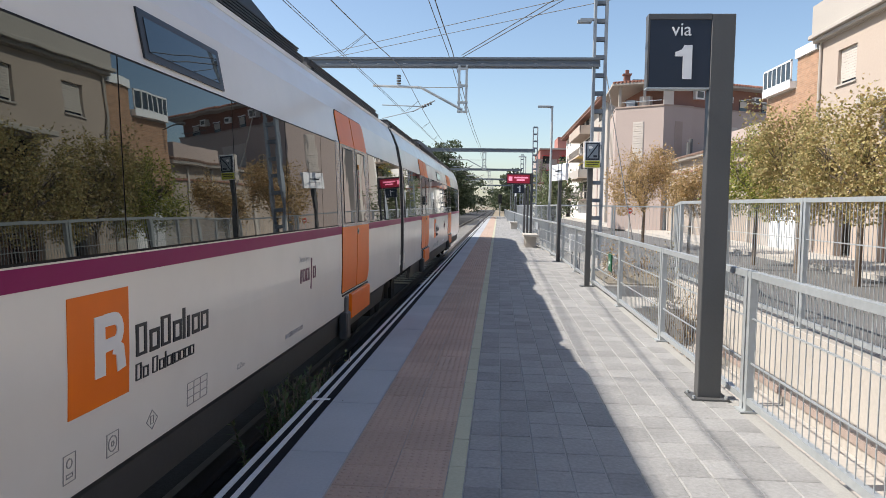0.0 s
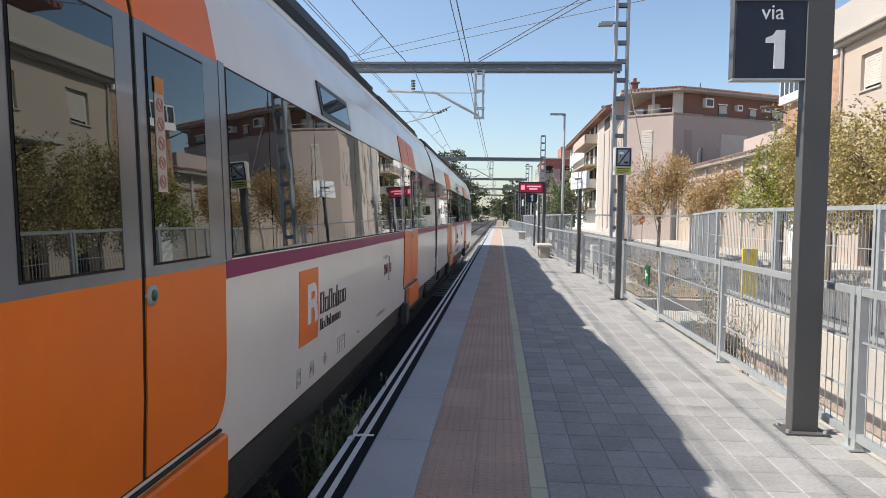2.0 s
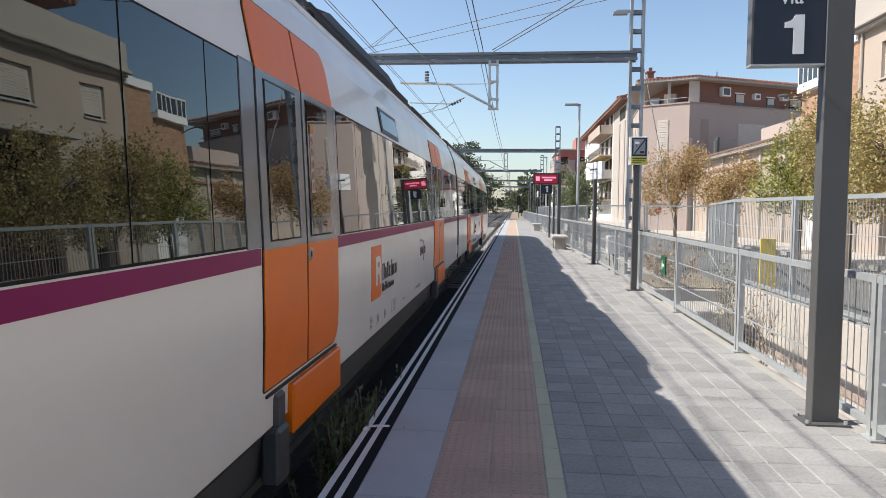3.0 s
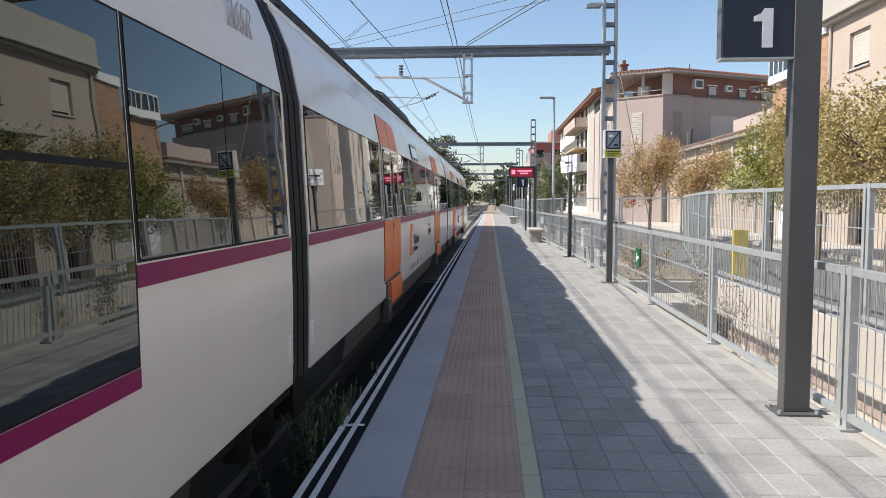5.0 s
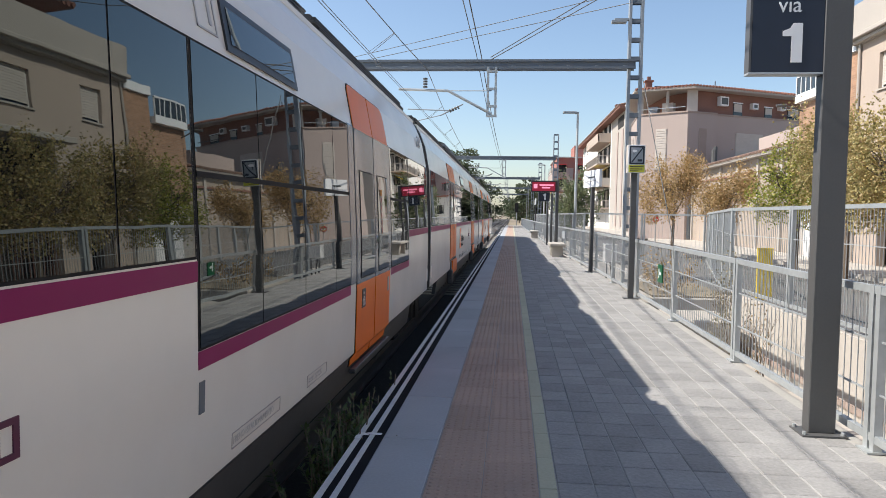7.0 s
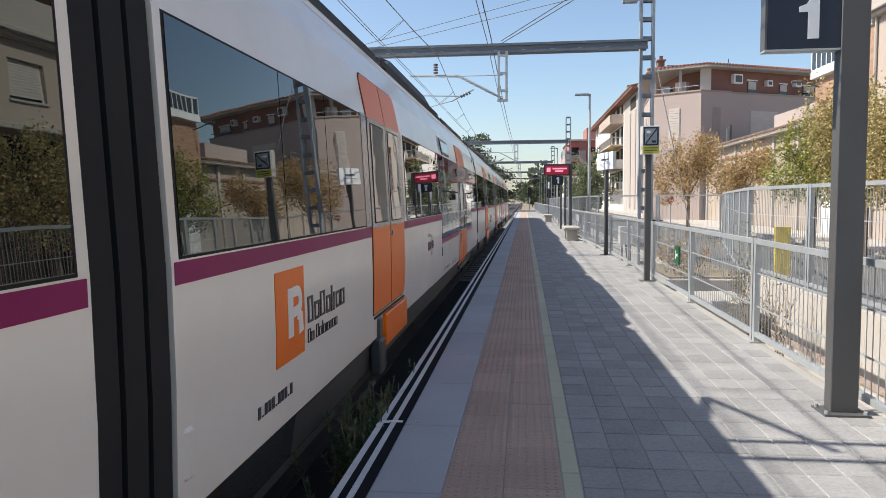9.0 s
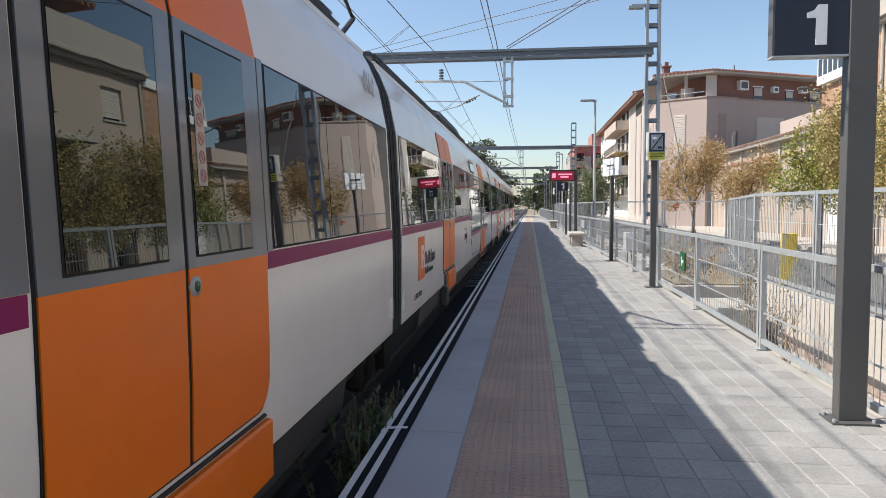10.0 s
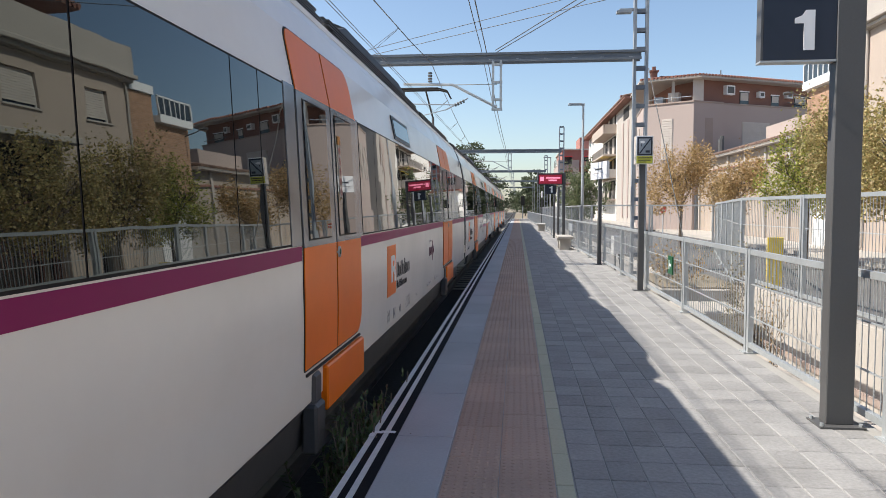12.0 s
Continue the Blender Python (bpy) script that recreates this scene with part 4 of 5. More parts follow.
def gantry(y, x_mast, skew, z, full):
    t = thing("catenary_gantry", "galvanised lattice mast and beam carrying the overhead wires", "gantry", "overhead line gantries")
    lattice(t, x_mast, y, -1.02, 9.2 if full else z + 1.6)
    xl = -8.3
    lattice(t, xl, y + skew * (x_mast - xl), -1.02, z + 0.4)
    a, b = Vector((x_mast, y, z)), Vector((xl, y + skew * (x_mast - xl), z))
    bm = bmesh.new()
    for dz in (-0.09, 0.09):
        for dy in (-0.14, 0.14):
            beam(bm, a + Vector((0, dy, dz)), b + Vector((0, dy, dz)), 0.07, 0.06)
    part("beam_chord", bm, "galv_beam", t)
    bm = bmesh.new()
    for dy in (-0.12, 0.12):
        beam(bm, a + Vector((0, dy, 0)), b + Vector((0, dy, 0)), 0.01, 0.18)
    part("beam_plate", bm, "galv_beam", t)
    bm = bmesh.new()
    n = 16
    for k in range(n):
        p, q = a.lerp(b, k / n), a.lerp(b, (k + 1) / n)
        beam(bm, p + Vector((0, -0.165, -0.09)), p.lerp(q, 0.45) + Vector((0, -0.165, -0.06)), 0.012, 0.03)
        beam(bm, p + Vector((0, 0.165, -0.09)), p.lerp(q, 0.45) + Vector((0, 0.165, -0.06)), 0.012, 0.03)
    part("beam_web", bm, "galv", t)["kind"] = "stuff"
    # drop bracket and cantilever
    x = -0.55
    yb = y + skew * (x_mast - x)
    bm = bmesh.new()
    for dx in (-0.10, 0.10):
        beam(bm, (x + dx, yb - 0.2, z - 0.1), (x + dx, yb - 0.2, z - 1.35), 0.06, 0.06)
    for dz in (0.2, 0.65, 1.1, 1.35):
        beam(bm, (x - 0.14, yb - 0.2, z - dz), (x + 0.14, yb - 0.2, z - dz), 0.07, 0.06)
    part("drop_bracket", bm, "galv", t)
    part("cantilever_tube", rods([((x, yb - 0.2, z - 1.30), (x - 1.15, yb - 0.2, z - 0.70), 0.035), ((x - 1.15, yb - 0.2, z - 0.70), (x - 2.45, yb - 0.2, z - 0.66), 0.035), ((x, yb - 0.2, z - 0.70), (x - 1.15, yb - 0.2, z - 0.70), 0.012)]), "galv", t)
    part("steady_arm", rods([((x - 0.75, yb - 0.2, z - 1.05), (x - 1.35, yb - 0.2, z - 1.35), 0.018), ((x - 1.0, yb - 0.2, z - 1.22), (x - 2.2, yb - 0.2, z - 1.18), 0.015), ((x - 1.3, yb - 0.2, z - 1.33), (x - 2.2, yb - 0.2, z - 1.55), 0.012)]), "galv_dark", t)
    bm, bm2 = bmesh.new(), bmesh.new()
    for k in range(4):
        rod(bm, (x - 1.75, yb - 0.2, z - 0.62 + k * 0.07), (x - 1.75, yb - 0.2, z - 0.58 + k * 0.07), 0.06, seg=10)
        rod(bm2, (x - 0.85 - k * 0.07, yb - 0.2, z - 1.12 - k * 0.03), (x - 0.89 - k * 0.07, yb - 0.2, z - 1.14 - k * 0.03), 0.045, seg=10)
    part("insulator", bm, "post", t)
    part("insulator", bm2, "post", t)
    xp = TRACK - 2.2
    part("far_bracket", rods([((xp, yb, z - 0.1), (xp, yb, z - 1.0), 0.05), ((xp + 0.2, yb, z - 0.1), (xp + 0.2, yb, z - 1.0), 0.05)]), "galv_dark", t)
    if full:
        part("floodlight_arm", boxes((x_mast - 0.55, x_mast - 0.1, y - 0.06, y + 0.06, 6.55, 6.60), (x_mast - 0.62, x_mast - 0.25, y - 0.10, y + 0.10, 6.49, 6.55)), "galv_dark", t)
    return yb


gantry(18.45, 3.12, 0.0, 5.42, True)
for y in (49.0, 76.0, 104.0, 135.0):
    gantry(y, 2.95, 0.0, 5.40, False)


def wire(name, pts, r, label, sag=0.0):
    cu = bpy.data.curves.new(name, "CURVE")
    cu.dimensions, cu.bevel_depth, cu.bevel_resolution = "3D", r, 1
    for a, b in zip(pts, pts[1:]):
        sp = cu.splines.new("POLY")
        sp.points.add(8)
        for k in range(9):
            p = Vector(a).lerp(Vector(b), k / 8)
            sp.points[k].co = (p.x, p.y, p.z - sag * 4 * (k / 8) * (1 - k / 8), 1)
    cu.materials.append(M["post"])
    return tagged(new(name, cu), label, "wire")


SUP = [-30, -9.0, 18.3, 49.0, 76.0, 104.0, 135.0, 200]
STAGGER = [-2.6, -3.15, -2.84, -2.62, -2.90, -2.62, -2.90, -2.62]
HANGER = [-2.9, -2.95, -2.27, -2.75, -2.5, -2.75, -2.5, -2.76]
for off in (-0.03, 0.03):
    wire("contact_wire", [(x + off, y, 4.70) for x, y in zip(STAGGER, SUP)], 0.0065, "thin dark contact wire over the track")
wire("messenger_wire", [(x, y, 5.30) for x, y in zip(HANGER, SUP)], 0.010, "dark messenger wire sagging between gantries", 0.38)
wire("feeder_cable", [(-0.86, y, 5.72) for y in SUP], 0.013, "dark feeder cable above the platform", 0.22)
wire("feeder_cable", [(-0.97, y, 5.66) for y in SUP], 0.010, "dark feeder cable above the platform", 0.2)
t = thing("droppers", "thin dropper wires between messenger and contact wire", "wire", kind="stuff")
rows = []
for k0 in range(len(SUP) - 1):
    for k in range(1, 6):
        f = k / 6
        y = SUP[k0] + (SUP[k0 + 1] - SUP[k0]) * f
        xc = STAGGER[k0] + (STAGGER[k0 + 1] - STAGGER[k0]) * f
        xm = HANGER[k0] + (HANGER[k0 + 1] - HANGER[k0]) * f
        for off in (-0.03, 0.03):
            rows.append(((xc + off, y + off, 4.70), (xm, y + off, 5.30 - 0.38 * 4 * f * (1 - f)), 0.005))
part("dropper", rods(rows, 5), "post", t)
wire("crossing_wire", [(-9, 30.3, 7.75), (9, 15.9, 8.0)], 0.011, "dark cable crossing high over the railway")
wire("crossing_wire", [(-9, 30.3, 7.55), (9, 15.9, 7.6)], 0.011, "dark cable crossing high over the railway")
wire("crossing_wire", [(-0.6, 18.4, 5.62), (4.6, 12.0, 7.2)], 0.011, "dark cable from the gantry beam to the houses")
wire("crossing_wire", [(-0.6, 18.4, 5.55), (4.6, 12.0, 7.0)], 0.011, "dark cable from the gantry beam to the houses")
wire("stay_cable", [(3.25, 18.0, 5.0), (3.6, 14.4, -0.2)], 0.012, "dark stay cable of the lattice mast")


def street_lamp(x, y, h):
    t = thing("street_lamp", "tall grey street lamp with a short flat head", "lamp", "street lamps", at=(x, y, -0.28))
    bm = bmesh.new()
    rod(bm, (0, 0, 0), (0, 0, h), 0.075, 0.045, 10)
    part("pole", bm, "galv", t)
    part("lamp_head", boxes((-0.62, -0.05, -0.11, 0.11, h - 0.05, h + 0.03), (-0.1, 0.05, -0.05, 0.05, h - 0.08, h + 0.02), bevel=0.012), "galv_dark", t)


street_lamp(2.72, 30.2, 6.15)
street_lamp(2.8, 62.0, 6.15)
t = thing("railway_signal", "black railway signal head on a slim mast", "signal", at=(0.75, 108, -1))
part("mast", rods([((0, 0, 0), (0, 0, 4.2), 0.07)]), "galv_dark", t)
part("signal_head", boxes((-0.28, 0.28, -0.12, 0.12, 2.9, 4.3), bevel=0.05), "black", t)


# ---- houses ----
def house_window(t, face, y0, y1, z0, z1, shut=1.0, reveal=0.16):
    """A window in a facade whose outside looks to -x at x = face."""
    w = part("window", boxes((face + reveal - 0.01, face + reveal + 0.02, y0, y1, z0, z1)), "pane", t, "window with a pale roller shutter")
    part("frame", boxes((face + reveal - 0.04, face + reveal, y0, y0 + 0.05, z0, z1), (face + reveal - 0.04, face + reveal, y1 - 0.05, y1, z0, z1), (face + reveal - 0.04, face + reveal, y0, y1, z0, z0 + 0.05), (face + reveal - 0.04, face + reveal, y0, y1, z1 - 0.05, z1)), "white", w)
    part("sill", boxes((face - 0.06, face + reveal, y0 - 0.06, y1 + 0.06, z0 - 0.06, z0)), "cream_pale", w)
    if shut > 0:
        n = max(2, int((z1 - z0) * shut / 0.09))
        h = (z1 - z0) * shut / n
        for k in range(n):
            za = z1 - (k + 1) * h
            part("shutter_slat", boxes((face + reveal - 0.06, face + reveal - 0.045, y0 + 0.05, y1 - 0.05, za + 0.008, za + h)), "shutter", w)


def wall_with_holes(face, thick, y0, y1, z0, z1, holes):
    """A facade wall along y built from blocks, so that its openings go through."""
    bm = bmesh.new()
    ys = sorted({y0, y1, *[h[0] for h in holes], *[h[1] for h in holes]})
    for a, b in zip(ys, ys[1:]):
        cut = sorted((h[2], h[3]) for h in holes if h[0] <= a + 1e-6 and h[1] >= b - 1e-6)
        z = z0
        for c, d in cut:
            if c > z:
                box(bm, face, face + thick, a, b, z, c)
            z = d
        if z < z1:
            box(bm, face, face + thick, a, b, z, z1)
    bmesh.ops.remove_doubles(bm, verts=bm.verts, dist=1e-4)
    return bm


def cream_house():
    t = thing("apartment_house", "cream rendered two-storey house with a roof terrace", "house")
    y0, y1 = -14.0, 25.9
    wins = [(23.2, 24.5), (19.0, 20.6), (16.9, 18.4), (12.2, 13.6), (9.0, 10.4), (4.0, 5.6), (-1.0, 0.6), (-6.0, -4.4)]
    holes = [(a, b, 5.85, 7.05) for a, b in wins]
    ground = [(17.0, 21.3, 0.03, 4.75), (10.5, 15.5, 0.03, 4.4), (2.0, 8.0, 0.03, 4.4), (23.0, 24.2, 0.03, 2.6), (-8, -2, 0.03, 4.4)]
    part("wall", wall_with_holes(12.0, 0.3, y0, y1, 0.0, 7.75, holes + ground), "cream", t)
    part("side_wall", boxes((12.3, 22, y1 - 0.3, y1, 0, 7.75), (12.3, 22, y0, y0 + 0.3, 0, 7.75)), "cream", t)
    # near-black sheet: painted shade behind the facade openings
    part("shade_backing", boxes((13.4, 13.6, y0 + 0.3, y1 - 0.3, 0, 7.6)), "opening_shade", t)
    for a, b in wins:
        house_window(t, 12.0, a, b, 5.85, 7.05, 0.9)
    part("cornice", boxes((11.62, 12.3, y0, y1 + 0.25, 7.75, 7.90), (11.75, 12.0, y0, y1 + 0.15, 7.62, 7.75), bevel=0.02), "cream_pale", t)
    part("parapet", boxes((11.72, 11.92, y0, y1 + 0.15, 7.90, 8.95), (11.72, 22, y1 - 0.05, y1 + 0.15, 7.90, 8.95)), "cream_pale", t)
    part("balcony", boxes((11.2, 12.0, 8.0, 21.5, 4.75, 4.95), bevel=0.02), "cream_pale", t)
    part("floor_slab", boxes((11.9, 22, y0, y1, 7.6, 7.75)), "cream_pale", t)
    part("top_storey", boxes((14.5, 22, y0, y1 - 1.0, 7.75, 10.4)), "cream", t)
    for a, b in ((22.4, 23.6), (19, 20.4), (13, 15), (6, 8)):
        part("terrace_window", boxes((14.44, 14.5, a, b, 8.2, 9.9)), "pane", t)
    part("roof", boxes((13.2, 22.6, y0, y1 - 0.5, 10.4, 10.55)), "brown", t)
    bm = bmesh.new()
    for k in range(110):
        rod(bm, (13.1, y0 + k * 0.36, 10.5), (15.0, y0 + k * 0.36, 10.95), 0.11, seg=6)
    part("roof_tiles", bm, "brown", t)
    part("downpipe", rods([((11.93, 25.75, 0.1), (11.93, 25.75, 7.7), 0.05)]), "cream_pale", t)
    # grilles in the ground floor
    bm = bmesh.new()
    for y in np.arange(17.1, 21.2, 0.14):
        box(bm, 12.1, 12.12, y, y + 0.02, 0.05, 2.9)
    box(bm, 12.09, 12.13, 17.0, 21.3, 2.9, 2.96)
    part("gate_bars", bm, "brown", t)
    for a, b in ((10.5, 15.5), (2.0, 8.0)):
        part("garage_door", boxes((12.2, 12.26, a, b, 0.03, 3.0)), "brown", t)


def brick_skin(t, face, y0, y1, z0, z1):
    """Courses of bricks proud of a mortar wall."""
    verts, faces = [], []
    L, H = 0.26, 0.075
    row, z = 0, z0
    while z + H <= z1:
        y = y0 - (L / 2 if row % 2 else 0)
        while y < y1:
            a, b = max(y + 0.005, y0), min(y + L - 0.005, y1)
            if b - a > 0.03:
                i = len(verts)
                zz = z + H - 0.012
                verts += [(face - 0.006, a, z), (face - 0.006, b, z), (face - 0.006, b, zz), (face - 0.006, a, zz), (face + 0.01, a, z), (face + 0.01, b, z), (face + 0.01, b, zz), (face + 0.01, a, zz)]
                faces += [(i, i + 3, i + 2, i + 1), (i, i + 1, i + 5, i + 4), (i + 3, i + 7, i + 6, i + 2), (i, i + 4, i + 7, i + 3), (i + 1, i + 2, i + 6, i + 5)]
            y += L
        z += H
        row += 1
    me = bpy.data.meshes.new("bricks")
    me.from_pydata(verts, [], faces)
    me.materials.append(M["brickred"])
    ob = new("bricks", me)
    ob.parent = t
    ob["kind"] = "stuff"


def brick_house():
    t = thing("brick_house", "orange brick house with a white glazed balcony", "house")
    part("wall", boxes((12.0, 20, 26.0, 27.9, 0, 7.45), (12.0, 20, 27.9, 31.0, 0, 6.35)), "mortar", t)
    brick_skin(t, 12.0, 26.05, 27.9, 3.0, 7.45)
    brick_skin(t, 12.0, 27.9, 30.98, 3.0, 6.35)
    part("ground_wall", boxes((11.97, 12.0, 26.0, 31.0, 0, 3.0)), "cream_pale", t)
    part("coping", boxes((11.9, 20, 26.0, 27.95, 7.45, 7.8)), "white", t)
    part("balcony_base", boxes((11.75, 14, 27.95, 30.9, 6.35, 6.62)), "white", t)
    bm = bmesh.new()
    for k in range(7):
        y = 27.98 + k * 0.48
        box(bm, 11.78, 11.84, y, y + 0.06, 6.62, 7.45)
    box(bm, 11.78, 11.84, 27.98, 30.9, 7.40, 7.47)
    box(bm, 11.78, 11.84, 27.98, 30.9, 6.62, 6.70)
    part("glazing_frame", bm, "white", t)
    part("glazing", boxes((11.80, 11.815, 28.0, 30.88, 6.65, 7.42)), "pane", t)
    part("wall_lamp", rods([((12.0, 30.6, 6.0), (11.2, 30.6, 6.25), 0.03), ((11.3, 30.6, 6.25), (10.9, 30.6, 6.22), 0.06)]), "post", t)


def low_hall():
    t = thing("low_hall", "long low pale rendered hall with a tiled eave", "building")
    part("wall", boxes((12.2, 20, 31.1, 51.5, 0, 4.55)), "hall", t)
    part("eave", boxes((11.8, 20, 31.0, 51.6, 4.55, 4.68)), "cream_pale", t)
    verts_bm = bmesh.new()
    for k in range(100):
        rod(verts_bm, (11.7, 31.1 + k * 0.205, 4.72), (14.0, 31.1 + k * 0.205, 5.25), 0.07, seg=6)
    part("roof_tiles", verts_bm, "tile_old", t)
    part("roof", boxes((12.0, 20, 31.1, 51.5, 4.66, 4.74)), "tile_old", t)
    for k in range(6):
        part("pilaster", boxes((12.1, 12.2, 33 + k * 3.2, 33.25 + k * 3.2, 0, 4.5)), "cream_pale", t)
    part("band", boxes((12.12, 12.2, 31.1, 51.5, 3.8, 3.9)), "brown", t)
    part("chimney_pipe", rods([((13.5, 49, 4.7), (13.5, 49, 6.3), 0.13)]), "post", t)
    part("chimney_pipe", rods([((12.9, 47, 4.7), (12.9, 47, 5.9), 0.18)]), "post", t)
    part("roof_box", boxes((14, 17, 36, 42, 5.0, 6.1)), "taupe", t)


def on_face(t, name, a, b, s0, s1, z0, z1, material, out=0.03, label="", base=0.0):
    """A flat piece on the wall over the plan line from a to b, proud by out; base moves it out from the wall."""
    a, b = Vector((*a, 0)), Vector((*b, 0))
    d = (b - a).normalized()
    n = Vector((d.y, -d.x, 0))
    up = Vector((0, 0, (z0 + z1) / 2))
    bm = bmesh.new()
    beam(bm, a + d * s0 + n * (base + out * 0.5) + up, a + d * s1 + n * (base + out * 0.5) + up, out, z1 - z0)
    return part(name, bm, material, t, label)


def roller_shutter(t, a, b, s0, s1, z0, z1):
    """A closed slatted shutter in a plain frame."""
    w = on_face(t, "shutter", a, b, s0, s1, z0, z1, "shutter", 0.03, "closed pale roller shutter")
    n = int((z1 - z0) / 0.16)
    for k in range(n):
        on_face(w, "slat", a, b, s0 + 0.04, s1 - 0.04, z0 + (k + 0.12) * (z1 - z0) / n, z0 + (k + 0.9) * (z1 - z0) / n, "shutter", 0.025, base=0.03)
    on_face(w, "sill", a, b, s0 - 0.08, s1 + 0.08, z0 - 0.08, z0, "cream_pale", 0.1)


def corner_block():
    t = thing("corner_apartment_block", "taupe rendered corner block with a brown set-back top floor", "building")
    K, L, B = Vector((11.7, 49.3)), Vector((8.75, 51.3)), Vector((9.3, 57.5))
    d = Vector((0.90, 0.435)).normalized()
    n = Vector((d.y, -d.x))
    S1 = K + d * 2.5
    S2 = S1 - n * 0.35
    R = S2 + d * 9.0
    back = [R + Vector((1.5, 9)), Vector((12.5, 67))]
    outline = [K, S1, S2, R, *back, B, L]
    part("wall", prism(bmesh.new(), outline, 0, 8.62), "taupe", t)
    c = Vector((14.6, 57.5))
    part("parapet_cap", prism(bmesh.new(), [p.lerp(c, -0.008) for p in outline], 8.62, 8.72), "taupe_dark", t)
    # set-back top floor: brown wall on the long side, an open terrace over the short one
    Q = K + d * 1.15 - n * 0.5
    Lb = L + d * 2.6 - n * 0.4
    top = [Q, R - n * 0.5, back[0] - n * 0.3, back[1], B + Vector((1.2, 0.3)), Lb]
    part("top_floor", prism(bmesh.new(), top, 8.72, 10.22), "brown", t)
    eave = [K + n * 0.35 + d * 0.3, R + n * 0.6 + d * 0.4, back[0] + Vector((0.5, 0.5)), back[1] + Vector((0, 0.6)), B + Vector((-0.5, 0.2)), L + Vector((-0.35, -0.3))]
    part("eave", prism(bmesh.new(), eave, 10.22, 10.36), "cream_pale", t, "pale underside of the overhanging eave")
    bm = bmesh.new()
    hi = [bm.verts.new((*p.lerp(c, 0.6), 11.15)) for p in eave]
    lo = [bm.verts.new((*p, 10.37)) for p in eave]
    for k in range(6):
        bm.faces.new((lo[k], lo[(k + 1) % 6], hi[(k + 1) % 6], hi[k]))
    bm.faces.new(hi)
    part("tiled_roof", bm, "tile", t)
    bm = bmesh.new()
    for a, b in ((eave[0], eave[1]), (eave[5], eave[0])):
        m = int((b - a).length / 0.26)
        for k in range(m):
            p = a.lerp(b, (k + 0.5) / m)
            e = (c - p).normalized()
            rod(bm, (*(p - e * 0.06), 10.40), (*(p + e * 2.4), 10.78), 0.085, seg=6)
    part("tile_edge", bm, "tile", t)["kind"] = "stuff"
    # terrace: corner screen, posts, rail and boxes
    part("corner_screen", boxes((Q.x - 0.75, Q.x - 0.05, Q.y - 0.35, Q.y - 0.28, 8.75, 10.2)), "shutter", t, "pale glazed screen at the terrace corner")
    for f in (0.03, 0.55):
        p = L.lerp(K, f)
        part("terrace_post", boxes((p.x + 0.12, p.x + 0.30, p.y + 0.2, p.y + 0.38, 8.72, 10.22)), "cream_pale", t)
    on_face(t, "terrace_rail", L, K, 0.2, 3.3, 9.02, 9.06, "galv_dark", 0.05, base=-0.2)
    for s0, s1, z1, m in ((0.5, 1.15, 9.25, "galv_dark"), (1.5, 2.25, 9.45, "shutter")):
        on_face(t, "terrace_box", L, K, s0, s1, 8.72, z1, m, 0.5, base=-1.1)
    # openings
    roller_shutter(t, L, K, 1.35, 2.15, 4.9, 7.6)
    on_face(t, "blind_panel", K, S1, 0.95, 1.6, 4.7, 7.6, "taupe_dark", 0.02)
    roller_shutter(t, S2, R, 1.9, 4.3, 5.9, 7.5)
    roller_shutter(t, S2, R, 6.0, 8.4, 5.7, 7.2)
    on_face(t, "balcony_wall", S2, R, 0.9, 5.5, 4.6, 5.5, "cream", 1.1, "rendered balcony box")
    A, Z = top[0], top[1]
    for s0, s1, z0, z1 in ((3.2, 4.0, 8.75, 9.6), (6.1, 6.8, 8.75, 9.5), (8.3, 9.4, 8.75, 9.5)):
        w = on_face(t, "window", A, Z, s0, s1, z0, z1, "pane", 0.03)
        on_face(w, "frame", A, Z, s0 - 0.05, s1 + 0.05, z1, z1 + 0.07, "white", 0.06)
        on_face(w, "blind", A, Z, s0 + 0.05, s1 - 0.05, z0 + 0.25, z1 - 0.05, "shutter", 0.02, base=0.035)
    for s0, z0, k in ((1.75, 9.3, 0.75), (4.7, 9.25, 0.5), (7.3, 9.35, 0.55)):
        w = on_face(t, "air_conditioner", A, Z, s0, s0 + k, z0, z0 + k * 0.85, "white", 0.32)
        on_face(w, "fan_grille", A, Z, s0 + 0.1, s0 + k - 0.1, z0 + 0.1, z0 + k * 0.85 - 0.1, "post", 0.02, base=0.325)
    on_face(t, "terrace_railing", S2, R, 6.0, 8.8, 9.0, 9.05, "post", 0.05, base=-0.1)
    for s0 in (0.9, 2.4, 3.9):
        on_face(t, "window", B, L, s0, s0 + 0.6, 4.7, 7.4, "cream_pale", 0.04)
    part("chimney", boxes((9.9, 10.35, 55, 55.45, 10.3, 11.7), (9.8, 10.45, 54.9, 55.55, 11.7, 11.8), (10.0, 10.25, 55.1, 55.35, 11.8, 12.1)), "brown", t)
    part("solar_panel", boxes((10.2, 13.2, 53.2, 54.6, 10.98, 11.05)), "navy", t)
    part("aerial", rods([((15.2, 56, 11.0), (15.2, 56, 11.9), 0.04)]), "post", t)
    # shuttered garage under the block
    g = on_face(t, "garage_door", K, S1, 0.2, 2.3, 0.05, 2.5, "galv_dark", 0.04, "grey roller garage door")
    for k in range(12):
        on_face(g, "slat", K, S1, 0.25, 2.25, 0.1 + k * 0.2, 0.26 + k * 0.2, "galv_dark", 0.02, base=0.042)


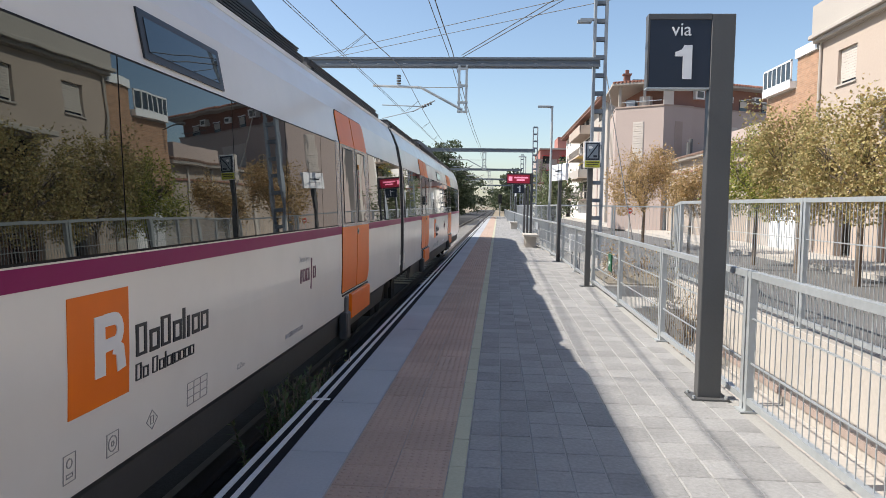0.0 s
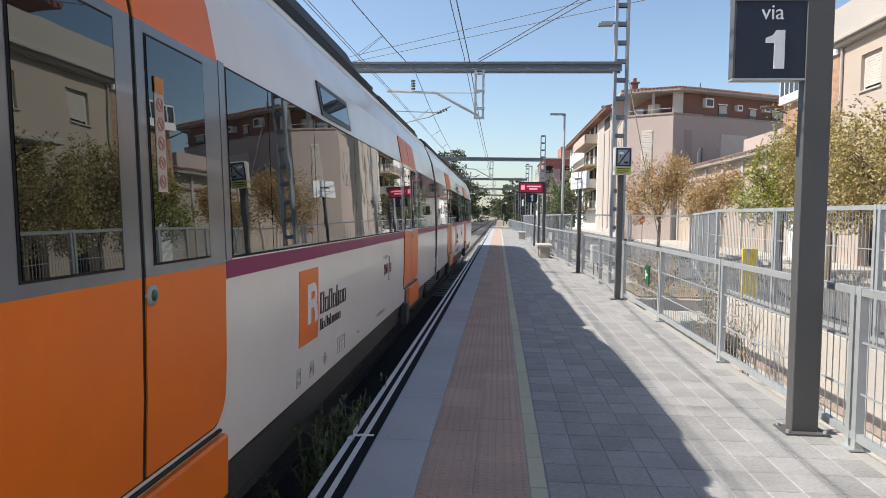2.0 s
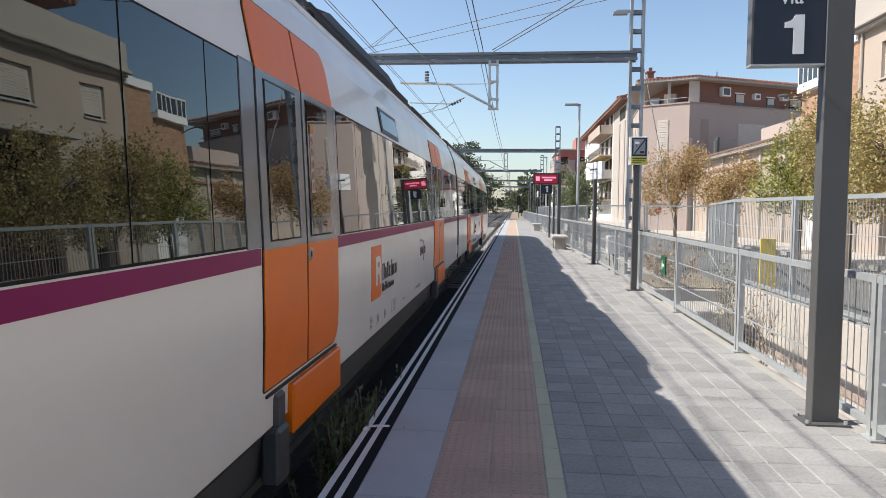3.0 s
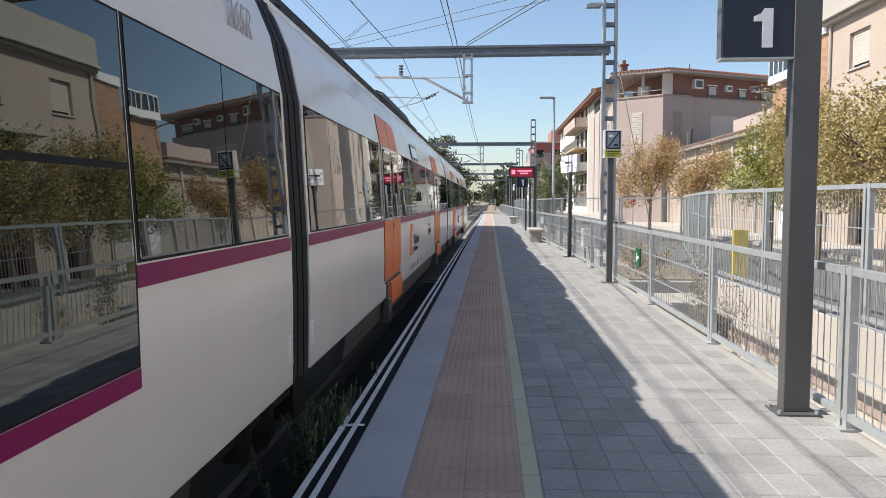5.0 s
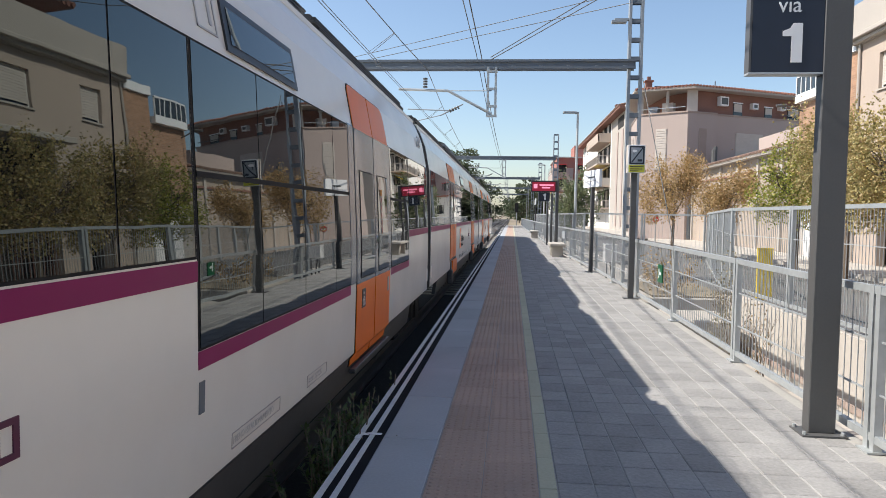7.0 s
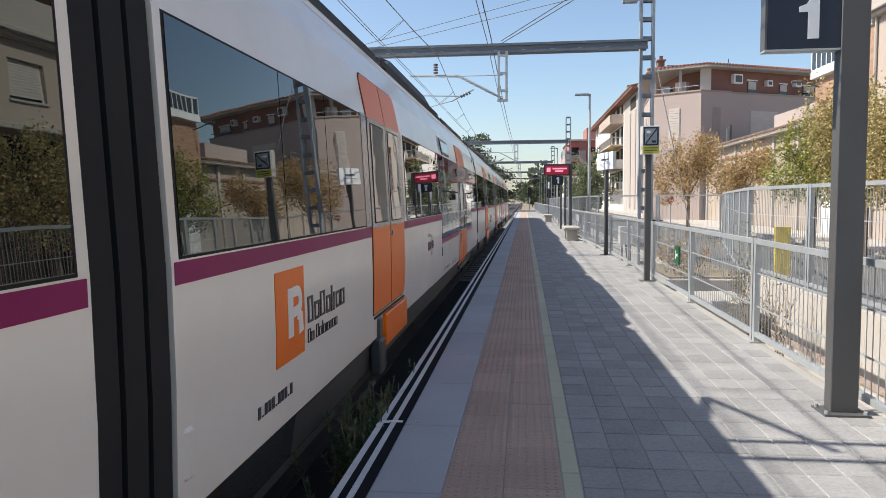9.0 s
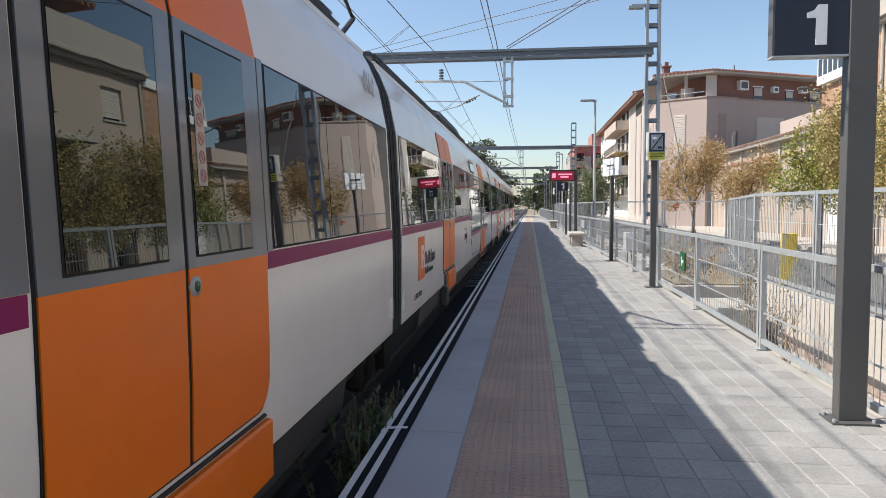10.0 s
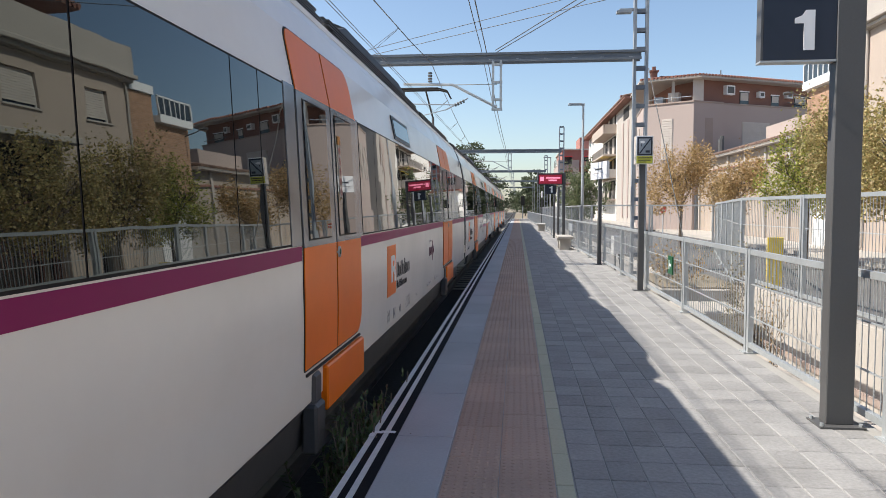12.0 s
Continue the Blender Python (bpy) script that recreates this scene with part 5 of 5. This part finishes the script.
def balcony_block():
    t = thing("apartment_block", "white apartment block with stacked balconies and awnings", "building")
    X = 11.4
    part("wall", boxes((X, 22, 73.0, 118.0, 0, 12.4)), "facade_white", t)
    part("wall_cladding", boxes((X - 0.06, X, 73.0, 84.0, 0, 12.4), (X, 22, 72.94, 73.0, 0, 12.4)), "cream_pale", t, "cream render on the near end")
    part("roof", boxes((X - 0.9, 22.5, 72.6, 118.4, 12.4, 12.62)), "brown", t)
    bm = bmesh.new()
    for k in range(150):
        rod(bm, (X - 1.0, 72.8 + k * 0.3, 12.66), (X + 1.8, 72.8 + k * 0.3, 13.25), 0.10, seg=6)
    part("tile_edge", bm, "tile_old", t)["kind"] = "stuff"
    part("roof_hut", boxes((13, 17, 86, 94, 12.6, 14.2)), "brown", t)
    part("chimney", boxes((12.6, 13.4, 90, 90.8, 13.0, 15.2), (12.5, 13.5, 89.9, 90.9, 15.2, 15.35)), "brown", t)
    for y in (75.0, 78.6):
        part("pilaster", boxes((X - 0.14, X - 0.06, y, y + 1.0, 0.5, 10.6)), "taupe", t)
    # flat near-black panel, the dark inside is painted on
    part("upper_window", boxes((X - 0.10, X - 0.06, 75.2, 79.0, 10.9, 12.1)), "opening_shade", t)
    for k in range(4):
        z = 2.4 + k * 2.6
        b = part("balcony", boxes((X - 1.5, X, 85.0, 98.0, z, z + 0.18)), "cream", t, "projecting balcony with a rendered front")
        if k in (1, 3):
            part("front", boxes((X - 1.5, X - 1.4, 85.0, 98.0, z + 0.18, z + 1.05), (X - 1.5, X, 85.0, 85.12, z + 0.18, z + 1.05)), "cream" if k == 3 else "cream_pale", b)
        else:
            bm = boxes((X - 1.5, X - 1.45, 85.0, 98.0, z + 0.98, z + 1.05), (X - 1.5, X, 85.0, 85.05, z + 0.98, z + 1.05))
            for q in range(44):
                box(bm, X - 1.49, X - 1.46, 85.1 + q * 0.3, 85.14 + q * 0.3, z + 0.18, z + 1.0)
            for q in range(5):
                box(bm, X - 1.4 + q * 0.3, X - 1.37 + q * 0.3, 85.01, 85.04, z + 0.18, z + 1.0)
            part("railing", bm, "cream_pale", b)
        # flat panel on the solid wall, shade behind the balcony painted near-black
        part("opening_shade", boxes((X - 0.05, X, 85.4, 97.6, z + 0.2, z + 2.35)), "opening_shade", b)
        for y in (86.5, 91.0, 95.0):
            part("door_shutter", boxes((X - 0.09, X - 0.05, y, y + 1.5, z + 0.2, z + 2.2)), "shutter", b)
        if k in (0, 1):
            bm = bmesh.new()
            beam(bm, (X - 0.2, 88.0, z + 2.25), (X - 1.45, 88.0, z + 1.5), 4.0, 0.04)
            part("awning", bm, "yellow_board" if k else "leaf_dark", b, "sun-faded awning over the balcony")
        for y in (100.5, 105.5, 110.5, 114.5):
            w = part("window", boxes((X - 0.04, X, y, y + 1.3, z + 0.9, z + 2.1)), "pane", t)
            part("sill", boxes((X - 0.14, X, y - 0.1, y + 1.4, z + 0.8, z + 0.9)), "white", w)
            part("shutter", boxes((X - 0.07, X - 0.045, y, y + 1.3, z + 1.5, z + 2.1)), "shutter", w)


def red_block():
    t = thing("apartment_block", "dull red brick apartment block farther along the line", "building")
    part("wall", boxes((8.0, 20, 132, 152, 0, 12.0)), "facade_red", t)
    part("pale_bay", boxes((7.2, 8.0, 131, 146, 0, 10.2), (8.0, 11.0, 131.4, 132, 0, 10.2)), "taupe", t)
    part("roof_hut", boxes((11.2, 16, 133, 141, 12.0, 14.4)), "facade_red", t)
    part("roof_edge", boxes((7.8, 20.2, 131.6, 152.2, 12.0, 12.25)), "cream_pale", t)
    for k in range(4):
        z = 1.6 + k * 2.6
        for y in (133.5, 138, 142.5):
            w = part("window", boxes((7.14, 7.2, y, y + 1.5, z, z + 1.3)), "pane", t)
            part("sill", boxes((7.05, 7.2, y - 0.1, y + 1.6, z - 0.1, z)), "white", w)
        for x in (8.4, 11.6, 14.2):
            w = part("window", boxes((x, x + 1.3, 131.36 if x < 11 else 131.96, 131.4 if x < 11 else 132, z, z + 1.4)), "pane", t)
            part("awning", boxes((x - 0.1, x + 1.4, 130.7, 131.4 if x < 11 else 132, z + 1.35, z + 1.45)), "red", w)
        b = part("balcony", boxes((11.2, 15.8, 130.8, 132, z - 0.4, z - 0.22)), "taupe", t)
        part("front", boxes((11.2, 15.8, 130.8, 130.9, z - 0.22, z + 0.5)), "facade_red" if k % 2 else "taupe", b)


cream_house()
brick_house()
low_hall()
corner_block()
balcony_block()
red_block()
for k, (x, y, w, d, h, m) in enumerate(((6.2, 108, 4.5, 14, 5.0, "facade_white"), (6.5, 165, 10, 20, 7, "cream"), (9, 195, 14, 20, 9, "taupe"), (-22, 170, 12, 20, 7, "facade_white"))):
    t = thing("distant_house", "distant pale house along the railway", "house", "distant houses", at=(x, y, -0.1))
    part("wall", boxes((0, w, 0, d, 0, h)), m, t)
    part("roof", boxes((-0.3, w + 0.3, -0.3, d + 0.3, h, h + 0.25)), "tile", t)
    for q in range(3):
        part("window", boxes((-0.05, 0, 2 + q * 4, 3.2 + q * 4, h - 2.5, h - 1.2)), "pane", t)
        part("window", boxes((1.5 + q * 3, 2.6 + q * 3, -0.05, 0, h - 2.5, h - 1.2)), "pane", t)


# ---- street things ----
t = thing("yellow_board", "bright yellow board standing behind the street fence", "board", at=(5.03, 14.0, -0.1))
part("board", boxes((-0.15, 0.15, -0.03, 0.03, 0.0, 1.03), bevel=0.005), "yellow_board", t)
for sx in (-0.1, 0.1):
    part("foot", boxes((sx - 0.03, sx + 0.03, -0.15, 0.15, 0, 0.04)), "post", t)
t = thing("white_gate", "white sunlit sheet gate between house walls", "gate", at=(11.9, 27.2, 0.03))
part("gate_leaf", boxes((0, 0.06, 0, 1.5, 0, 2.2)), "white", t)
part("gate_leaf", boxes((0, 0.06, 1.6, 2.6, 0, 2.2)), "white", t)
part("gate_frame", boxes((-0.02, 0.1, 1.5, 1.6, 0, 2.3)), "galv_dark", t)
t = thing("concrete_block", "grey concrete block beside the ramp", "block", "concrete blocks", at=(3.2, 11.4, -0.75))
part("block", boxes((-0.55, 0.45, -0.5, 0.9, 0, 0.62), bevel=0.02), "concrete", t)
t = thing("concrete_block", "low grey concrete planter wall in the yard", "block", "concrete blocks", at=(3.0, 14.6, -0.75))
part("block", boxes((-0.4, 1.3, -1.6, 1.4, 0, 0.75), bevel=0.02), "concrete", t)
part("soil", boxes((-0.3, 1.2, -1.5, 1.3, 0.75, 0.78)), "soil", t)
t = thing("ramp_curb", "pale concrete kerb edging the ramp", "kerb", at=(2.75, 10.2, -0.75))
part("kerb", boxes((-0.1, 0.1, -2.6, 2.2, 0, 0.25), bevel=0.01), "wall_pale", t)
t = thing("exit_sign", "small green sign with a white arrow on the fence", "sign", at=(2.375, 10.8, 0.62))
part("panel", boxes((-0.01, 0.01, -0.16, 0.16, -0.14, 0.14)), "green", t)
part("arrow", boxes((-0.015, -0.008, -0.09, 0.05, -0.02, 0.02), (-0.015, -0.008, 0.03, 0.07, -0.07, 0.07)), "white", t)
t = thing("no_entry_sign", "round red no-entry sign on a thin pole", "sign", at=(7.2, 36.0, -0.1))
part("pole", rods([((0, 0, 0), (0, 0, 1.75), 0.03)]), "galv", t)
part("disc", rods([((0, -0.03, 1.5), (0, -0.05, 1.5), 0.15)], 20), "red", t)
part("bar", boxes((-0.10, 0.10, -0.058, -0.05, 1.47, 1.53)), "white", t)


# ---- trees ----
def tree(x, y, z0, height, spread, base, material, leaves, seed, size=0.07, label="", group="street trees"):
    """Trunk, forked limbs and a loose crown of single leaves gathered round the twigs."""
    rng = np.random.default_rng(seed)
    t = thing("tree", label, "tree", group, at=(x, y, z0))
    bm = bmesh.new()
    tips = []

    def limb(p, d, length, r, depth):
        q = p + d * length
        rod(bm, p, q, r, r * 0.65, 7)
        if depth == 0:
            tips.append((p, q))
            return
        for _ in range(3 if depth > 1 else 4):
            e = Vector(rng.normal(0, 1, 3))
            e.z = abs(e.z) * 0.7 + 0.15
            nd = (d * 0.9 + e.normalized() * 0.85).normalized()
            limb(q - d * length * rng.uniform(0, 0.35), nd, length * rng.uniform(0.62, 0.85), r * 0.6, depth - 1)
    small = height < 2
    limb(Vector((0, 0, 0)), Vector((0.03, 0.02, 1)).normalized(), base, 0.021 * height if not small else 0.010, 0)
    tips.clear()
    for k in range(5):
        a = k * 2 * math.pi / 5 + rng.uniform(-0.4, 0.4)
        limb(Vector((0, 0, base * rng.uniform(0.85, 1.0))), Vector((math.cos(a) * spread * 0.42, math.sin(a) * spread * 0.42, (height - base) * rng.uniform(0.35, 0.6))).normalized(), (height - base) * 0.42, 0.012 * height if not small else 0.005, 2)
    part("trunk", bm, "bark", t)
    verts, faces = [], []
    pts = []
    for p, q in tips:
        pts.append(np.array(p.lerp(q, 0.5))); pts.append(np.array(q))
    pts = np.array(pts)
    lo, hi = base * 0.82, height
    pts[:, :2] *= spread / max(0.1, np.percentile(np.abs(pts[:, :2]), 96))
    zmin, zmax = pts[:, 2].min(), np.percentile(pts[:, 2], 97)
    pts[:, 2] = lo + (pts[:, 2] - zmin) / (zmax - zmin) * (hi - lo)
    shoots = pts[pts[:, 2] > lo + 0.55 * (hi - lo)]
    shoots = shoots[rng.permutation(len(shoots))[:26]] if leaves and 2 < height < 5 else shoots[:0]
    for p in shoots:
        tip = p + (rng.normal(0, 0.12), rng.normal(0, 0.12), rng.uniform(0.25, 0.6))
        for k in range(34):
            f = rng.uniform(0, 1)
            c = p + (tip - p) * f + rng.normal(0, 0.045, 3)
            u = rng.normal(0, 1, 3); u /= np.linalg.norm(u)
            v = np.cross(u, rng.normal(0, 1, 3)); v /= np.linalg.norm(v)
            s = size * rng.uniform(0.7, 1.2)
            i = len(verts)
            verts += [tuple(c - u * s * 0.5), tuple(c + v * s * 0.4), tuple(c + u * s * 0.55), tuple(c - v * s * 0.4)]
            faces += [(i, i + 1, i + 2), (i, i + 2, i + 3)]
    for k in range(leaves):
        c = pts[rng.integers(len(pts))] + rng.normal(0, 1, 3) * (0.20 * spread / 1.6, 0.20 * spread / 1.6, 0.22)
        if c[2] < base * 0.75:
            continue
        u = rng.normal(0, 1, 3); u /= np.linalg.norm(u)
        v = np.cross(u, rng.normal(0, 1, 3)); v /= np.linalg.norm(v)
        w = np.cross(u, v)
        s = size * rng.uniform(0.6, 1.25)
        i = len(verts)
        verts += [tuple(c - u * s * 0.5), tuple(c + v * s * 0.42 + w * s * 0.12), tuple(c + u * s * 0.55), tuple(c - v * s * 0.42 + w * s * 0.12)]
        faces += [(i, i + 1, i + 2), (i, i + 2, i + 3)]
    if not leaves:
        return t
    me = bpy.data.meshes.new("crown")
    me.from_pydata(verts, [], faces)
    me.materials.append(M[material])
    ob = new("crown", me)
    ob.parent = t
    return t


TREES = (
    (6.5, 29.0, 3.75, 1.25, "leaf_brown", 6120, 11), (7.5, 25.6, 3.0, 1.1, "leaf_brown", 4300, 12),
    (8.15, 20.7, 3.65, 1.05, "leaf_green", 6200, 13), (8.4, 18.2, 4.0, 1.35, "leaf_gold", 8160, 14),
    (8.4, 15.0, 3.9, 1.3, "leaf_gold", 7820, 15), (8.4, 11.2, 3.9, 1.35, "leaf_gold", 7820, 16),
    (8.4, 7.2, 3.9, 1.3, "leaf_green", 7140, 17), (8.4, 3.0, 3.9, 1.3, "leaf_gold", 6800, 18),
)
for x, y, h, s, m, n, seed in TREES:
    tone = {"leaf_brown": "dry brown", "leaf_green": "yellow-green", "leaf_gold": "olive and gold"}[m]
    tree(x, y, -0.1, h, s, 1.75, m, int(n * 1.6), seed, label="small street tree with a loose crown of %s leaves" % tone)
for k, (x, y, h, s) in enumerate(((-8.2, 88, 8.8, 3.4), (-7.0, 96, 9.6, 3.6), (-7.5, 108, 10, 4.0), (-9, 124, 9, 4))):
    tree(x, y, -1.0, h, s, 1.3, "leaf_dark", 10000, 40 + k, size=0.3, label="tall dark evergreen tree beside the railway", group="railway trees")
for k, (x, y, h, s) in enumerate(((5.2, 140, 8, 3.0), (4.4, 165, 9, 4.0), (-12, 200, 7, 6), (2.5, 230, 8, 5), (7.0, 262, 8, 8), (-4.5, 285, 7, 9), (-17, 265, 9, 9), (14, 290, 9, 10))):
    tree(x, y, -1.0, h, s, 1.0, "leaf_dark", 3000, 60 + k, size=0.6, label="dark rounded tree in the distance", group="distant trees")
tree(4.5, 52.0, -0.2, 4.3, 1.6, 0.7, "leaf_willow", 7000, 71, size=0.14, label="dense green bush behind the platform fence", group="bushes")
tree(3.02, 9.3, -0.75, 1.6, 0.34, 0.45, "leaf_pale", 800, 72, size=0.035, label="thin dry sapling behind the platform fence", group="bushes")
tree(2.95, 7.9, -0.75, 1.35, 0.16, 0.2, "leaf_brown", 240, 73, size=0.03, label="thin dry sapling behind the platform fence", group="bushes")
for k, (x, y) in enumerate(((2.9, 13.6), (3.5, 14.2), (3.2, 15.4))):
    tree(x, y, 0.02, 0.45, 0.3, 0.08, "leaf_brown", 260, 80 + k, size=0.06, label="low dry shrub in a concrete planter", group="shrubs")


def weed(x, y, n, seed, h):
    rng = np.random.default_rng(seed)
    t = thing("weed", "wild green weed growing at the platform edge", "plant", "weeds", at=(x, y, -0.86))
    verts, faces, stems = [], [], []
    for k in range(n):
        a, r = rng.uniform(0, 6.28), abs(rng.normal(0, 0.22))
        p = np.array((0.5 * r * math.cos(a), r * math.sin(a), 0.0))
        top = p + np.array((rng.normal(0, 0.09), rng.normal(0, 0.18), h * rng.uniform(0.5, 1.0)))
        stems.append((tuple(p), tuple(top), 0.005))
        for q in range(38):
            c = p + (top - p) * rng.uniform(0.45, 1.0)
            u = rng.normal(0, 1, 3); u[2] = abs(u[2]); u /= np.linalg.norm(u)
            v = np.cross(u, (0.3, 0.2, 1)); v /= np.linalg.norm(v)
            s = rng.uniform(0.035, 0.085)
            c[0], u[0] = min(c[0], 0.10), min(u[0], 0.2)
            i = len(verts)
            verts += [tuple(c), tuple(c + u * s * 0.5 + v * s * 0.18), tuple(c + u * s), tuple(c + u * s * 0.5 - v * s * 0.18)]
            faces += [(i, i + 1, i + 2, i + 3)]
    part("stalk", rods(stems, 4), "bark", t)["kind"] = "stuff"
    me = bpy.data.meshes.new("leaves")
    me.from_pydata(verts, [], faces)
    me.materials.append(M["leaf_weed"])
    ob = new("leaves", me)
    ob.parent = t


weed(-1.08, 4.30, 60, 5, 0.99)
weed(-1.07, 3.9, 34, 6, 0.92)
weed(-1.08, 4.75, 26, 7, 0.95)
weed(-1.07, 4.1, 30, 8, 0.98)
bm = bmesh.new()
for a, b, c, d in ((-0.955, -0.885, 4.03, 4.075), (-0.90, -0.80, 4.045, 4.085), (-0.965, -0.93, 3.96, 4.02)):
    box(bm, a, b, c, d, 0.0, 0.003, bevel=0.001)
tagged(link("plaster_splash", bm, "white"), "small white plaster splash on the platform edge", "stain")


# ---- paving ----
def piece(w, d, h, bevel):
    bm = bmesh.new()
    lo = [bm.verts.new((sx * w / 2, sy * d / 2, -h)) for sx, sy in ((-1, -1), (1, -1), (1, 1), (-1, 1))]
    md = [bm.verts.new((sx * w / 2, sy * d / 2, -bevel)) for sx, sy in ((-1, -1), (1, -1), (1, 1), (-1, 1))]
    hi = [bm.verts.new((sx * (w / 2 - bevel), sy * (d / 2 - bevel), 0)) for sx, sy in ((-1, -1), (1, -1), (1, 1), (-1, 1))]
    bm.faces.new(hi)
    for a, b in ((lo, md), (md, hi)):
        for k in range(4):
            bm.faces.new((a[k], a[(k + 1) % 4], b[(k + 1) % 4], b[k]))
    bmesh.ops.recalc_face_normals(bm, faces=bm.faces)
    me = bpy.data.meshes.new("piece")
    bm.to_mesh(me)
    bm.free()
    return me


def button_tile(w, h, n):
    """A square tile with n by n low raised buttons."""
    me = piece(w, w, h, 0.003)
    verts = [tuple(v.co) for v in me.vertices]
    faces = [tuple(p.vertices) for p in me.polygons]
    for i in range(n):
        for j in range(n):
            x, y = (i + 0.5) / n * w - w / 2, (j + 0.5) / n * w - w / 2
            k = len(verts)
            for r, z in ((0.0125, 0.0), (0.008, 0.0045)):
                verts += [(x + r * sx, y + r * sy, z) for sx, sy in ((-1, -0.4), (-0.4, -1), (0.4, -1), (1, -0.4), (1, 0.4), (0.4, 1), (-0.4, 1), (-1, 0.4))]
            faces += [(k + q, k + (q + 1) % 8, k + 8 + (q + 1) % 8, k + 8 + q) for q in range(8)] + [tuple(k + 8 + q for q in range(8))]
    out = bpy.data.meshes.new("button_tile")
    out.from_pydata(verts, [], faces)
    return out


def lay(name, me, material, cells, parent, limit, joined_material=None):
    """The first cells become pieces of their own, the others one joined part."""
    me.materials.append(M[material])
    rng = np.random.default_rng(3)
    for x, y, sx in cells[:limit]:
        ob = new(name, me)
        ob.parent = parent
        ob.location = (x, y, rng.uniform(-0.0015, 0.0015))
        ob.scale = (sx, 1, 1)
    rest = cells[limit:]
    if not rest:
        return
    base = np.array([v.co for v in me.vertices])
    polys = [tuple(p.vertices) for p in me.polygons]
    verts, faces = [], []
    for x, y, sx in rest:
        i = len(verts)
        verts += [tuple(v) for v in base * (sx, 1, 1) + (x, y, rng.uniform(-0.0015, 0.0015))]
        faces += [tuple(i + q for q in p) for p in polys]
    m2 = bpy.data.meshes.new(name + "_field")
    m2.from_pydata(verts, [], faces)
    m2.materials.append(M[joined_material or material])
    ob = new(name + "_field", m2)
    ob.parent = parent
    ob["kind"] = "stuff"


paving = thing("paving", "grey concrete pavers, brown tactile tiles and pale edge slabs on the platform", "paving", kind="structure")
part("bedding", prism(bmesh.new(), [(-0.95, -12)] + [(platform_right(y) - 0.01, y) for y in PLAT] + [(-0.95, 104)], -0.034, -0.006), "joint", paving)
cells = []
for k in range(-45, 340):
    y = 2.0 + 0.3 * k
    if y > 100 or y < -11.5:
        continue
    x = 0.425
    while x < platform_right(y) - 0.04:
        sx = 1.0
        over = x + 0.1 - (platform_right(y) - 0.02)
        if over > 0.15:
            break
        cells.append((x, y, 1.0 if over < 0 else 1.0 - over / 0.2))
        x += 0.203
cells.sort(key=lambda c: abs(c[1] - 4.6))
lay("paver", piece(0.197, 0.294, 0.028, 0.005), "paver", cells, paving, 300, "paver_far")
cells = [(x, 1.0 + 0.31 * k, 1.0) for k in range(-40, 320) for x in (-0.245, 0.065)]
cells.sort(key=lambda c: abs(c[1] - 8.0))
lay("tactile_tile", button_tile(0.306, 0.028, 6), "tactile", cells[:300], paving, 300)
lay("tactile_tile", piece(0.306, 0.306, 0.028, 0.003), "tactile", cells[300:], paving, 0)
cells = [(0.272, 1.0 + 0.5 * k, 1.0) for k in range(-24, 200)]
lay("strip_block", piece(0.096, 0.495, 0.028, 0.004), "curb", cells, paving, 300)
cells = [(-0.592, 3.45 + 1.1 * k, 1.0) for k in range(-13, 90)]
lay("edge_slab", piece(0.368, 1.092, 0.028, 0.005), "slab", cells, paving, 300)
for x0, x1, m, z in ((-0.96, -0.922, "line_white", 0.0), (-0.922, -0.877, "rubber", -0.003), (-0.877, -0.842, "line_white", 0.0), (-0.842, -0.780, "rubber", -0.003)):
    part("edge_strip", boxes((x0, x1, -12, 104, -0.03, z)), m, paving, "long strip along the platform edge")


# ---- movement ----
TRAIN_ROWS = [(0, -0.15), (0.5, 0.19), (1.0, 0.87), (1.5, 1.58), (2.0, 2.34), (2.5, 3.23), (3.0, 4.25), (3.2, 4.71), (4.0, 6.77), (4.8, 8.99), (5.0, 9.55), (5.5, 11.05), (6.0, 12.59), (6.5, 14.33), (7.0, 16.16), (7.2, 16.87), (8.0, 20.03), (8.8, 23.6), (9.0, 24.49), (9.5, 26.82), (10.0, 29.17), (10.5, 31.67), (11.0, 34.22), (11.5, 36.92), (12.0, 39.81)]


def motions():
    walk(train, [(t, pose(0, p, 0.012)) for t, p in TRAIN_ROWS])


motions()
